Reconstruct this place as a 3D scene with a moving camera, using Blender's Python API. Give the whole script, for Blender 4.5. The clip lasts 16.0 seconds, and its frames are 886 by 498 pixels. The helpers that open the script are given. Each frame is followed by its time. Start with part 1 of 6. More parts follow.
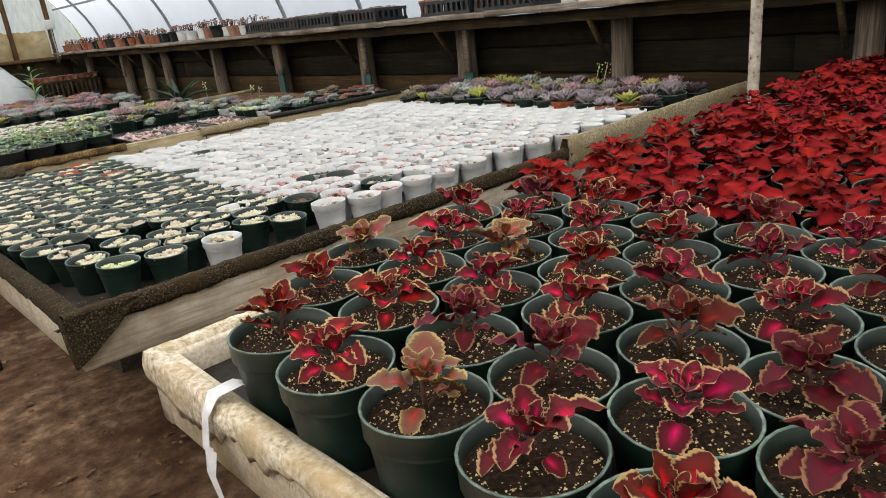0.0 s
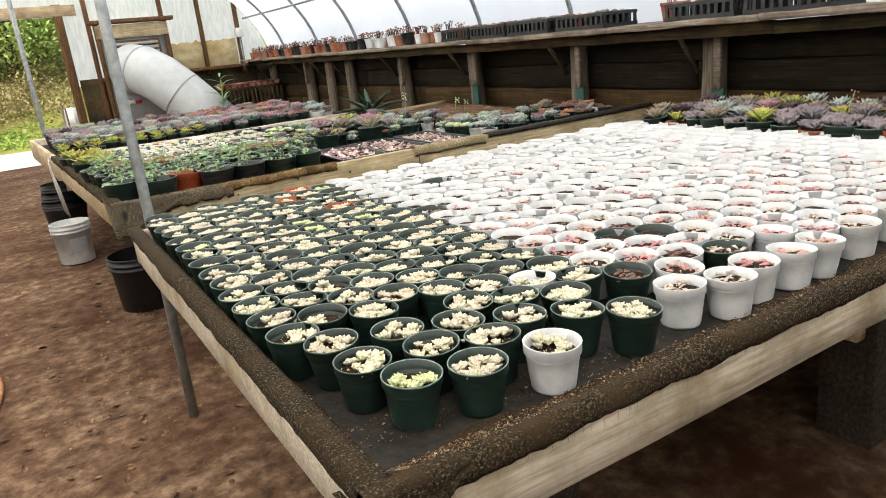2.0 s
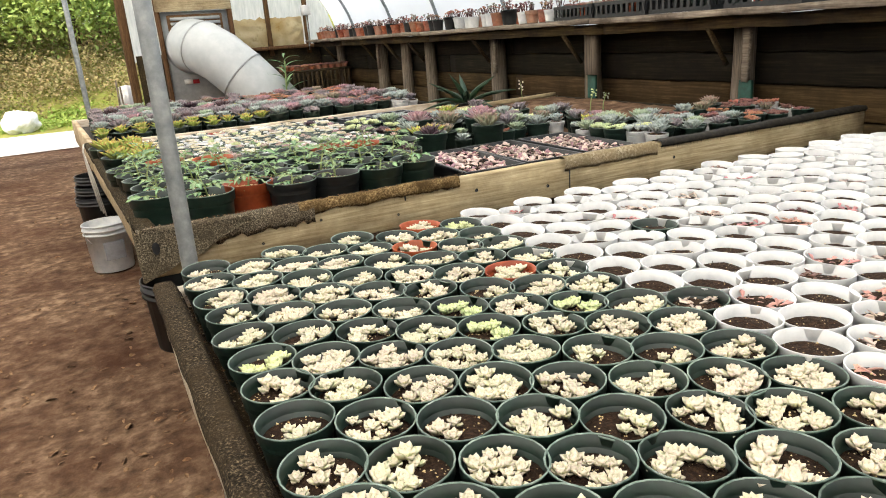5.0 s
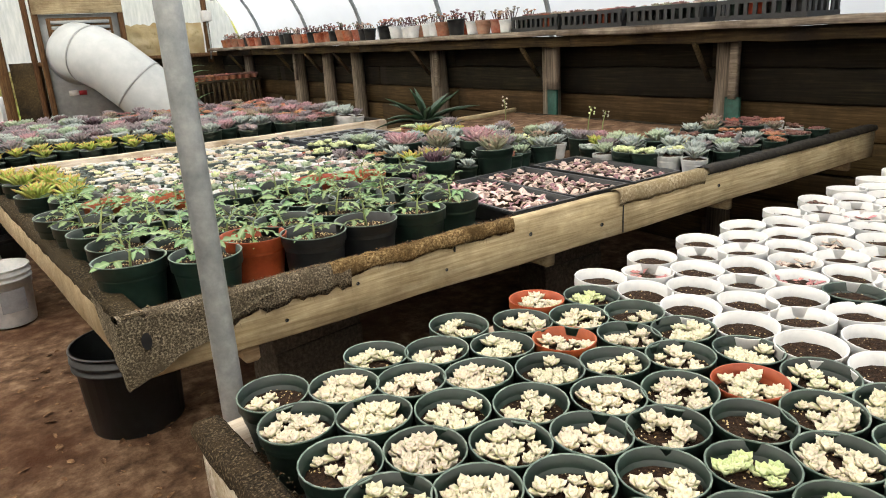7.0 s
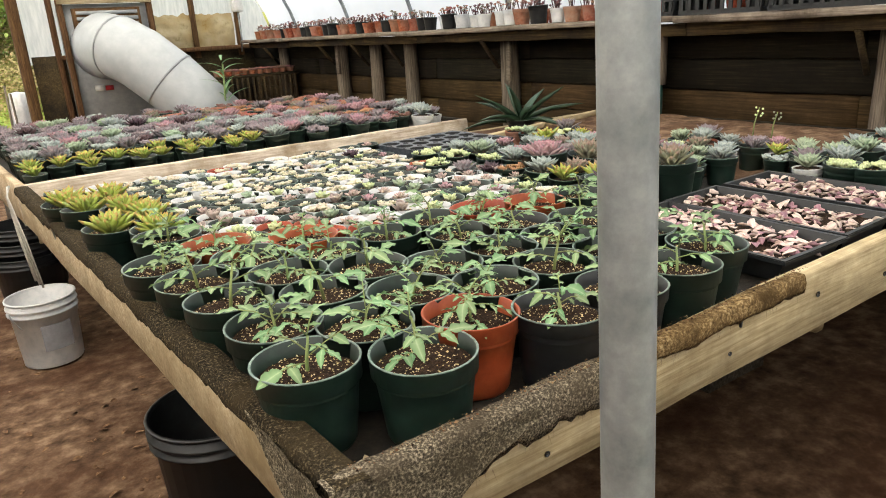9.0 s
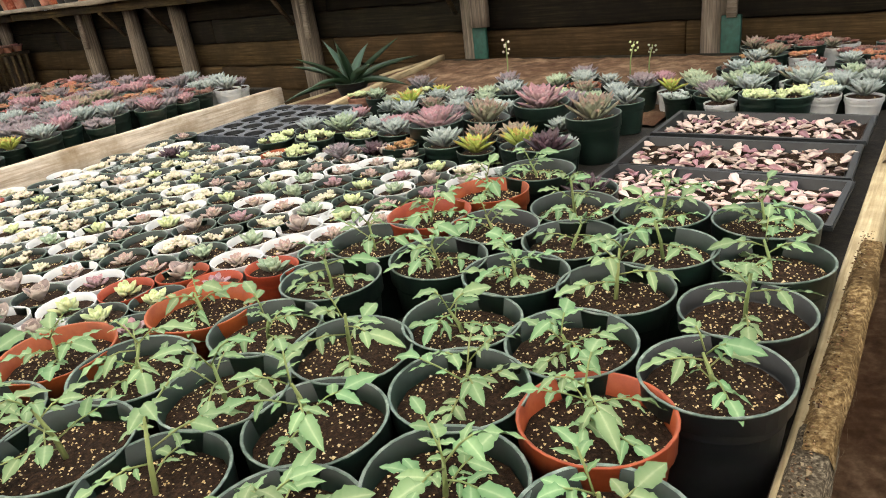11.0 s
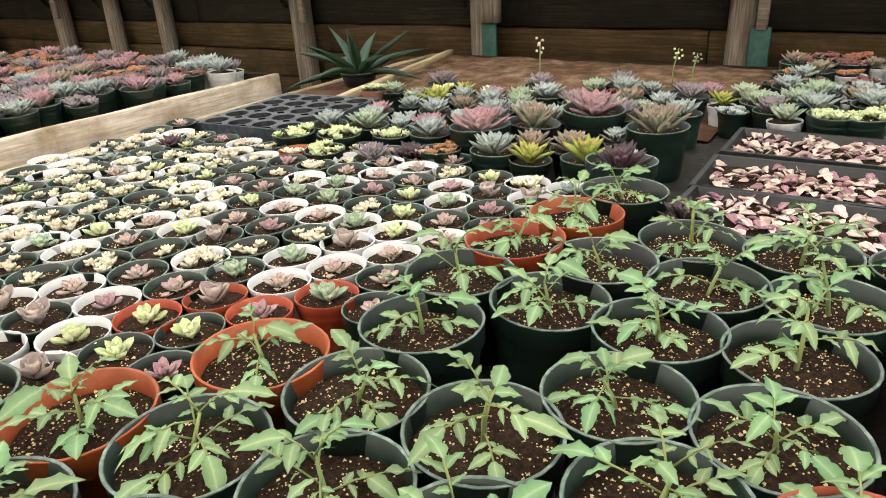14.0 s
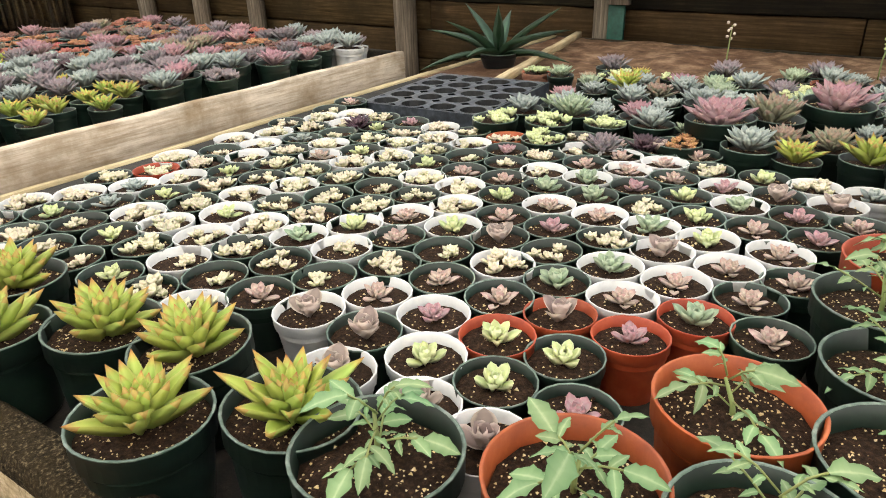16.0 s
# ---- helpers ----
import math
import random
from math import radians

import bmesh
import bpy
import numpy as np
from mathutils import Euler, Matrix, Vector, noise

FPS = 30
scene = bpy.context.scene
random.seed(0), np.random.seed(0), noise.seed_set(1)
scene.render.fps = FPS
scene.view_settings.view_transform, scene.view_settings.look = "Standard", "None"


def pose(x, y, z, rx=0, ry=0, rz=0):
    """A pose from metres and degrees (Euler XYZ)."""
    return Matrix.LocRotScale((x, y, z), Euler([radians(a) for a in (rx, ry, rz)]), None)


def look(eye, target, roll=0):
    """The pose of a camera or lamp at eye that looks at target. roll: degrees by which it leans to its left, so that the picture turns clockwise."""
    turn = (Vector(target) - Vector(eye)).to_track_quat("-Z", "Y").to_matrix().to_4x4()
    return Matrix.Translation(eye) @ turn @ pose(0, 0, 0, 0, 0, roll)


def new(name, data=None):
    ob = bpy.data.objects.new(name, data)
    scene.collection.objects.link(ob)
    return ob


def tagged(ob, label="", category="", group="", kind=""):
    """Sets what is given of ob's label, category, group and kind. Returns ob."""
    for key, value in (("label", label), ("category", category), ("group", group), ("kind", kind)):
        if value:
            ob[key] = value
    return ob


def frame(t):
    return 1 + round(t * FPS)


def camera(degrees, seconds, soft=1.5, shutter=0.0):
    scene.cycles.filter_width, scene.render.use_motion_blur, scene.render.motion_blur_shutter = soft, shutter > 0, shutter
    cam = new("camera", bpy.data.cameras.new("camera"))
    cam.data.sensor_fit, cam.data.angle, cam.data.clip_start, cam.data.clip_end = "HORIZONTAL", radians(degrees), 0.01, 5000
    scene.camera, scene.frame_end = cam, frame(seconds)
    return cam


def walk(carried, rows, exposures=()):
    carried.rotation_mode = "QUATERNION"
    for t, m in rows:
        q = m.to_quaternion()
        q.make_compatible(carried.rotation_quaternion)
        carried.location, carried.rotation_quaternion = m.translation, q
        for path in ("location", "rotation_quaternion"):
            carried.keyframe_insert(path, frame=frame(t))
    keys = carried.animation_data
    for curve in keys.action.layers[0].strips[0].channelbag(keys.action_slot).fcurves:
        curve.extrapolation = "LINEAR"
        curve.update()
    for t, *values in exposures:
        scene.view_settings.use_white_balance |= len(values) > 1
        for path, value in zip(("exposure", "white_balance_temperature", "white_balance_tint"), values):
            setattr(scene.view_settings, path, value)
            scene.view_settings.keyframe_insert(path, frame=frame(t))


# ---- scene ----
cam = camera(65.5, 16.0, 1.0)
EXPOSURES = [(0, 1.34, 6850, 10), (1, 1.6, 6950, 10), (2.5, 1.74, 7100, 10), (6, 1.76, 7300, 10), (8, 1.74, 7400, 10), (10.5, 1.78, 7350, 10), (13.5, 1.77, 7350, 10), (16, 1.7, 7300, 10)]
PATH = [
    (0, (0.158, -0.146, 1.492), (1.417, 1.265, 0.84), -6.0),
    (0.5, (0.164, 0.048, 1.503), (1.325, 1.554, 0.884), -4.4),
    (1, (0.246, 0.291, 1.51), (1.099, 1.996, 0.908), -3.3),
    (1.5, (0.279, 0.528, 1.497), (1.125, 2.253, 0.943), -2.9),
    (2, (0.196, 0.748, 1.511), (1.152, 2.404, 0.923), -5.9),
    (2.5, (0.208, 0.93, 1.49), (1.2, 2.557, 0.883), -4.6),
    (3, (0.25, 1.152, 1.507), (1.127, 2.852, 0.923), -5.0),
    (3.2, (0.287, 1.232, 1.5), (1.117, 2.96, 0.93), -5.1),
    (5.3, (0.413, 2.033, 1.444), (1.246, 3.742, 0.821), -4.0),
    (5.5, (0.42, 2.102, 1.446), (1.256, 3.808, 0.803), -3.8),
    (6, (0.406, 2.27, 1.451), (1.347, 3.937, 0.872), -2.7),
    (6.5, (0.304, 2.46, 1.457), (1.392, 4.02, 0.839), -5.2),
    (7, (0.243, 2.634, 1.465), (1.349, 4.192, 0.872), -3.2),
    (7.5, (0.241, 2.851, 1.467), (1.284, 4.442, 0.85), -3.1),
    (8, (0.214, 3.052, 1.468), (1.233, 4.666, 0.869), -1.9),
    (8.2, (0.18, 3.124, 1.464), (1.166, 4.765, 0.884), -1.1),
    (10.3, (0.229, 3.875, 1.47), (1.485, 5.27, 0.78), -7.9),
    (10.5, (0.247, 3.918, 1.463), (1.486, 5.323, 0.762), -8.1),
    (11, (0.277, 4.068, 1.468), (1.743, 5.181, 0.686), -7.2),
    (11.5, (0.281, 4.174, 1.452), (1.848, 5.088, 0.611), -4.0),
    (12, (0.325, 4.229, 1.45), (1.835, 5.261, 0.639), -2.3),
    (12.5, (0.425, 4.295, 1.474), (1.87, 5.478, 0.729), -4.1),
    (13, (0.415, 4.321, 1.483), (1.764, 5.608, 0.741), -5.9),
    (13.5, (0.334, 4.313, 1.469), (1.791, 5.469, 0.733), -3.9),
    (14, (0.34, 4.375, 1.456), (1.863, 5.391, 0.651), -3.1),
    (14.5, (0.415, 4.51, 1.44), (1.998, 5.413, 0.597), -5.4),
    (15, (0.415, 4.594, 1.434), (2.041, 5.432, 0.59), -2.1),
    (15.5, (0.316, 4.741, 1.44), (1.793, 5.755, 0.552), -2.2),
    (16, (0.194, 4.895, 1.448), (1.664, 5.953, 0.599), -1.6),
]
walk(cam, [(t, look(eye, target, roll)) for t, eye, target, roll in PATH], EXPOSURES)

# ---- world, sun ----
world = bpy.data.worlds.new("sky")
scene.world = world
world.use_nodes = True
wt = world.node_tree
bg = wt.nodes["Background"]
sky = wt.nodes.new("ShaderNodeTexSky")
sky.sky_type, sky.sun_disc = "NISHITA", False
sky.sun_elevation, sky.sun_rotation = radians(55), radians(250)
sky.air_density, sky.dust_density, sky.ozone_density = 1.0, 3.0, 0.6
wt.links.new(sky.outputs[0], bg.inputs[0])
bg.inputs[1].default_value = 0.13
sun = new("sun", bpy.data.lights.new("sun", "SUN"))
sun.data.energy, sun.data.angle, sun.data.color = 1.5, radians(75), (1.0, 0.93, 0.83)
sun.matrix_world = look((-3, 2, 10), (0, 5.5, 0))

# ---- materials ----
def srgb(h):
    v = [int(h[i:i + 2], 16) / 255 for i in (0, 2, 4)]
    return tuple(c / 12.92 if c < 0.04045 else ((c + 0.055) / 1.055) ** 2.4 for c in v) + (1.0,)


class Nodes:
    """A short hand for a node material."""
    def __init__(self, name, rough=0.6, metal=0.0, spec=0.5):
        self.m = bpy.data.materials.new(name)
        self.m.use_nodes = True
        self.t = self.m.node_tree
        self.p = self.t.nodes["Principled BSDF"]
        self.p.inputs["Roughness"].default_value = rough
        self.p.inputs["Metallic"].default_value = metal
        self.p.inputs["Specular IOR Level"].default_value = spec

    def n(self, kind, **inputs):
        node = self.t.nodes.new("ShaderNode" + kind)
        for key, value in inputs.items():
            node.inputs[key.replace("_", " ")].default_value = value
        return node

    def link(self, a, b):
        self.t.links.new(a, b)

    def coords(self, scale=(1, 1, 1), kind="Object"):
        """Object coordinates, shifted for every object by its random number."""
        co, info, vm = self.n("TexCoord"), self.n("ObjectInfo"), self.n("VectorMath")
        vm.operation = "MULTIPLY_ADD"
        self.link(info.outputs["Random"], vm.inputs[0])
        vm.inputs[1].default_value = (37.0, 21.0, 53.0)
        self.link(co.outputs[kind], vm.inputs[2])
        mp = self.n("Mapping")
        mp.inputs["Scale"].default_value = scale
        self.link(vm.outputs[0], mp.inputs["Vector"])
        return mp.outputs[0]

    def noise(self, vec, scale, detail=6, rough=0.6):
        nz = self.n("TexNoise", Scale=scale, Detail=detail, Roughness=rough)
        self.link(vec, nz.inputs["Vector"])
        return nz.outputs["Fac"]

    def ramp(self, fac, stops):
        r = self.n("ValToRGB")
        el = r.color_ramp.elements
        while len(el) < len(stops):
            el.new(0.5)
        for e, (pos, col) in zip(el, stops):
            e.position, e.color = pos, srgb(col) if isinstance(col, str) else col
        self.link(fac, r.inputs[0])
        return r.outputs[0]

    def mix(self, fac, a, b, blend="MIX"):
        m = self.n("MixRGB")
        m.blend_type = blend
        for val, sock in ((fac, m.inputs[0]), (a, m.inputs[1]), (b, m.inputs[2])):
            if isinstance(val, (int, float)):
                sock.default_value = val
            elif isinstance(val, str):
                sock.default_value = srgb(val)
            elif isinstance(val, tuple):
                sock.default_value = val
            else:
                self.link(val, sock)
        return m.outputs[0]

    def vary(self, color, amount=0.2, hue=0.02, island=False):
        """Lighter and darker, and a little off in hue, from object to object or piece to piece."""
        info = self.n("NewGeometry").outputs["Random Per Island"] if island else self.n("ObjectInfo").outputs["Random"]
        hs = self.n("HueSaturation")
        for key, lo, hi in (("Value", 1 - amount, 1 + amount), ("Hue", 0.5 - hue, 0.5 + hue)):
            mr = self.n("MapRange")
            mr.inputs["To Min"].default_value, mr.inputs["To Max"].default_value = lo, hi
            if key == "Hue":
                w = self.n("Math")
                w.operation = "FRACT"
                k = self.n("Math")
                k.operation = "MULTIPLY"
                k.inputs[1].default_value = 7.31
                self.link(info, k.inputs[0])
                self.link(k.outputs[0], w.inputs[0])
                self.link(w.outputs[0], mr.inputs["Value"])
            else:
                self.link(info, mr.inputs["Value"])
            self.link(mr.outputs[0], hs.inputs[key])
        self.link(color, hs.inputs["Color"])
        return hs.outputs[0]

    def bump(self, fac, strength=0.3, dist=0.01):
        b = self.n("Bump", Strength=strength, Distance=dist)
        self.link(fac, b.inputs["Height"])
        self.link(b.outputs[0], self.p.inputs["Normal"])

    def done(self, color, rough=None):
        self.link(color, self.p.inputs["Base Color"])
        if rough is not None:
            self.link(rough, self.p.inputs["Roughness"])
        return self.m

    def translucent(self, color, share):
        tr, mx = self.n("BsdfTranslucent"), self.n("MixShader")
        self.link(color, tr.inputs["Color"])
        mx.inputs[0].default_value = share
        out = self.t.nodes["Material Output"]
        self.link(self.p.outputs[0], mx.inputs[1])
        self.link(tr.outputs[0], mx.inputs[2])
        self.link(mx.outputs[0], out.inputs["Surface"])
        return self.m


def two_scale(name, stops, fine=40, coarse=4, rough=0.7, bump=0.3, dist=0.006, stretch=(1, 1, 1), stain="", spec=0.4, metal=0.0, vary=0.12, stain_scale=3.0, mottle=0.5):
    """Grain in fine noise, stains in coarse noise, and a relief."""
    s = Nodes(name, rough, metal, spec)
    v = s.coords(stretch)
    f, c = s.noise(v, fine, 8, 0.65), s.noise(v, coarse, 5, 0.6)
    base = s.ramp(f, stops)
    if stain:
        k = s.ramp(s.noise(s.coords(), stain_scale, 7, 0.7), [(0.42, (0, 0, 0, 1)), (0.66, (1, 1, 1, 1))])
        base = s.mix(k, base, stain)
    base = s.mix(mottle, base, s.ramp(c, [(0.3, (0.55, 0.55, 0.55, 1)), (0.7, (1, 1, 1, 1))]), "MULTIPLY")
    s.bump(s.mix(0.5, f, c), bump, dist)
    return s.done(s.vary(base, vary, 0.008) if vary else base)


DIRT = two_scale("red_brown_dirt", [(0.3, "3a2a1d"), (0.5, "705844"), (0.7, "a3896f")], 11, 0.8, 0.95, 1.0, 0.03, stain="4b3020", spec=0.15, vary=0, stain_scale=1.3)
WOOD_PALE = two_scale("weathered_pine", [(0.3, "8a7758"), (0.5, "b7a684"), (0.72, "d8c9a8")], 14, 3, 0.8, 0.35, 0.004, (0.35, 8, 8), stain="7d6c52", spec=0.2)
WOOD_PALE_Y = two_scale("weathered_pine_side", [(0.3, "94826a"), (0.5, "c0ad8d"), (0.72, "dccfb4")], 14, 3, 0.8, 0.35, 0.004, (8, 0.35, 8), stain="8d7a5c", spec=0.2)
WOOD_WHITE = two_scale("bleached_pine", [(0.3, "a89c88"), (0.5, "d0c6b3"), (0.72, "e6dfd0")], 14, 3, 0.8, 0.35, 0.004, (8, 0.5, 8), stain="a08c6a", spec=0.2)
WOOD_WHITE_X = two_scale("bleached_pine_front", [(0.3, "a0937f"), (0.5, "cbc0ad"), (0.72, "e6dfd0")], 14, 3, 0.8, 0.35, 0.004, (0.5, 8, 8), stain="8f7e63", spec=0.2)
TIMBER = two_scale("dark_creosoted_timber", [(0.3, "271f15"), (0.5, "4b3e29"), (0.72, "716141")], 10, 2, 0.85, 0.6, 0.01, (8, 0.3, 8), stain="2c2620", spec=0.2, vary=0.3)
# darker timber for the top two sleeper courses and the bench wall boards
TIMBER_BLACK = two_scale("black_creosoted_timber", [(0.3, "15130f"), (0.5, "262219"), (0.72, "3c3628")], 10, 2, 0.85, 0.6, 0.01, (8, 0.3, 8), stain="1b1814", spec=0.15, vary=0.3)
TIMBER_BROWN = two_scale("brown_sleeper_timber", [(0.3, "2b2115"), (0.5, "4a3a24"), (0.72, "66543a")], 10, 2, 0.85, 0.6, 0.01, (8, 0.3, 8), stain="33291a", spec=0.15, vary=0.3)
POST_WOOD = two_scale("grey_round_post", [(0.3, "453e36"), (0.5, "6a6054"), (0.72, "94897b")], 12, 2, 0.85, 0.5, 0.006, (8, 8, 0.3), spec=0.2, vary=0.25)
SHELF_WOOD = two_scale("shelf_board", [(0.3, "5a5046"), (0.5, "8a7e70"), (0.72, "b0a595")], 12, 2, 0.85, 0.4, 0.005, (8, 0.3, 8), stain="4c4238", spec=0.2)
BROWN_WOOD = two_scale("brown_stud", [(0.3, "3c2819"), (0.5, "5d422b"), (0.72, "80603f")], 14, 3, 0.8, 0.4, 0.004, (8, 8, 0.4), spec=0.2)
FELT = two_scale("mossy_felt_mat", [(0.38, "17130e"), (0.54, "3b3326"), (0.70, "938569")], 230, 9, 0.98, 1.0, 0.009, stain="3a3020", spec=0.1, vary=0.1, stain_scale=9)
FELT_TAN = two_scale("tan_rolled_felt", [(0.32, "3d2f1d"), (0.5, "7d6744"), (0.68, "bba67c")], 150, 10, 0.98, 1.0, 0.008, stain="4a3a22", spec=0.1, vary=0.1, stain_scale=12)
FELT_GREY = two_scale("grey_frayed_felt", [(0.34, "1d1a15"), (0.5, "5a5345"), (0.66, "aca28a")], 240, 14, 0.98, 1.0, 0.006, stain="4a4234", spec=0.1, vary=0.1, stain_scale=9)
FELT_PALE = two_scale("pale_felt_mat", [(0.3, "5f5442"), (0.5, "96886e"), (0.72, "cbc1ab")], 110, 7, 0.98, 1.0, 0.006, stain="85765a", spec=0.1, stain_scale=6)
FELT_WHITE = two_scale("bleached_felt_mat", [(0.3, "7a6c4c"), (0.48, "c4b99f"), (0.68, "efebe0")], 90, 12, 0.98, 1.0, 0.006, stain="b3a078", spec=0.1, stain_scale=7)
DECK = two_scale("wet_black_bench_mat", [(0.3, "0d0c0a"), (0.5, "1e1b16"), (0.72, "3a342a")], 40, 4, 0.7, 0.6, 0.006, spec=0.3, vary=0)
POT_GREEN = two_scale("dark_green_plastic", [(0.3, "0f1e19"), (0.5, "14261f"), (0.7, "1d322a")], 30, 5, 0.42, 0.05, 0.001, spec=0.5, vary=0.25, mottle=0.25)
# paler plastic: the light caught by dark pot rims, put into the colour
RIM_SHINE = two_scale("scuffed_plastic_rim", [(0.3, "3d5047"), (0.5, "5f7268"), (0.7, "8a988f")], 60, 9, 0.5, 0.1, 0.001, vary=0.2)
POT_WHITE = two_scale("white_plastic", [(0.3, "c6cacb"), (0.5, "d6d9d9"), (0.7, "e0e0de")], 30, 5, 0.45, 0.05, 0.001, spec=0.4, vary=0.04)
POT_ORANGE = two_scale("terracotta_plastic", [(0.3, "8a381e"), (0.5, "9c4426"), (0.7, "aa5432")], 30, 5, 0.5, 0.05, 0.001, spec=0.4, vary=0.12)
POT_BLACK = two_scale("black_plastic", [(0.3, "101214"), (0.5, "181b1d"), (0.7, "24282a")], 30, 5, 0.45, 0.08, 0.002, spec=0.5, vary=0.2)
POT_CLAY = two_scale("terracotta_clay", [(0.3, "7d4028"), (0.5, "a2563a"), (0.7, "bf7a5a")], 50, 5, 0.85, 0.3, 0.002, stain="a98a78", spec=0.2)
STEEL = two_scale("galvanised_steel", [(0.3, "7d8486"), (0.5, "979d9e"), (0.7, "b0b5b5")], 25, 3, 0.42, 0.06, 0.002, spec=0.5, metal=0.55, vary=0.05, mottle=0.3)
PVC = two_scale("grey_duct_skin", [(0.3, "a8afb1"), (0.5, "b0b7b8"), (0.7, "b9bfbf")], 8, 1.5, 0.4, 0.02, 0.002, spec=0.45, vary=0.03, mottle=0.22)
SHEET = two_scale("grey_sheet_metal", [(0.3, "8b9192"), (0.5, "999e9e"), (0.7, "a6abaa")], 10, 2, 0.45, 0.03, 0.002, metal=0.4, vary=0.03, mottle=0.3)
GREENPAINT = two_scale("green_painted_board", [(0.3, "08332b"), (0.5, "0d4438"), (0.7, "155046")], 30, 4, 0.6, 0.2, 0.003, vary=0.05)
CONCRETE = two_scale("grey_concrete_block", [(0.3, "3b352e"), (0.5, "544d44"), (0.7, "6e675d")], 70, 5, 0.95, 0.7, 0.005, spec=0.15)
GRAVEL = two_scale("pale_gravel_track", [(0.3, "b2aea8"), (0.5, "d0ccc6"), (0.7, "e4e1da")], 30, 1.2, 0.95, 0.6, 0.015, spec=0.15, vary=0)
FLUFF = two_scale("yellowed_insulation", [(0.3, "a3926a"), (0.5, "cdbf98"), (0.72, "e8dfc4")], 12, 3, 0.95, 0.8, 0.02, stain="9a7f4a", spec=0.1, vary=0)
BAG = two_scale("white_plastic_bag", [(0.3, "d6dadb"), (0.5, "e8eaea"), (0.7, "f3f3f1")], 18, 5, 0.5, 0.5, 0.01, vary=0)
HOSE = two_scale("orange_rubber_hose", [(0.3, "7f5434"), (0.5, "a36d45"), (0.7, "bd8a60")], 40, 6, 0.6, 0.1, 0.001, vary=0)
RIBBON = two_scale("white_ribbon", [(0.3, "cfd2d6"), (0.5, "e2e4e6"), (0.7, "efefee")], 60, 9, 0.6, 0.15, 0.001, vary=0)
BARK = two_scale("grey_bark", [(0.3, "3a3128"), (0.5, "5b4f42"), (0.72, "80735f")], 10, 2, 0.95, 0.8, 0.02, (6, 6, 1), spec=0.1)
LABEL_WHITE = two_scale("white_label", [(0.3, "d8d8d4"), (0.7, "ecece8")], 30, 5, 0.6, 0.05, 0.001, vary=0)
LABEL_RED = two_scale("red_label", [(0.3, "a01f28"), (0.7, "bf2a33")], 30, 5, 0.6, 0.05, 0.001, vary=0)
LABEL_GREY = two_scale("grey_print", [(0.3, "8d8f92"), (0.7, "a3a5a8")], 30, 5, 0.6, 0.05, 0.001, vary=0)
STRING = two_scale("white_twine", [(0.3, "b9b5aa"), (0.7, "dedbd2")], 90, 9, 0.9, 0.2, 0.001, vary=0)
DRYLEAF = two_scale("dry_leaf_litter", [(0.3, "3d2a1c"), (0.5, "6e4f35"), (0.7, "a98a66")], 30, 5, 0.9, 0.2, 0.002, vary=0)


def soil_material():
    s = Nodes("potting_soil", 0.95, 0, 0.15)
    v = s.coords()
    f = s.noise(v, 160, 6, 0.7)
    base = s.ramp(f, [(0.3, "130c08"), (0.5, "2c1f16"), (0.72, "4c3828")])
    vo = s.n("TexVoronoi", Scale=190.0)
    s.link(v, vo.inputs["Vector"])
    speck = s.ramp(vo.outputs["Distance"], [(0.16, (1, 1, 1, 1)), (0.24, (0, 0, 0, 1))])
    pick = s.n("Math")
    pick.operation = "GREATER_THAN"
    pick.inputs[1].default_value = 0.78
    sep = s.n("SeparateColor")
    s.link(vo.outputs["Color"], sep.inputs[0])
    s.link(sep.outputs[0], pick.inputs[0])
    base = s.mix(s.mix(1.0, speck, pick.outputs[0], "MULTIPLY"), base, "c9b58c")
    s.bump(f, 0.9, 0.006)
    return s.done(base)


SOIL = soil_material()
PERLITE = two_scale("perlite_grain", [(0.3, "a98d5c"), (0.5, "d2ba88"), (0.7, "efe4c8")], 200, 30, 0.9, 0.1, 0.001, vary=0)


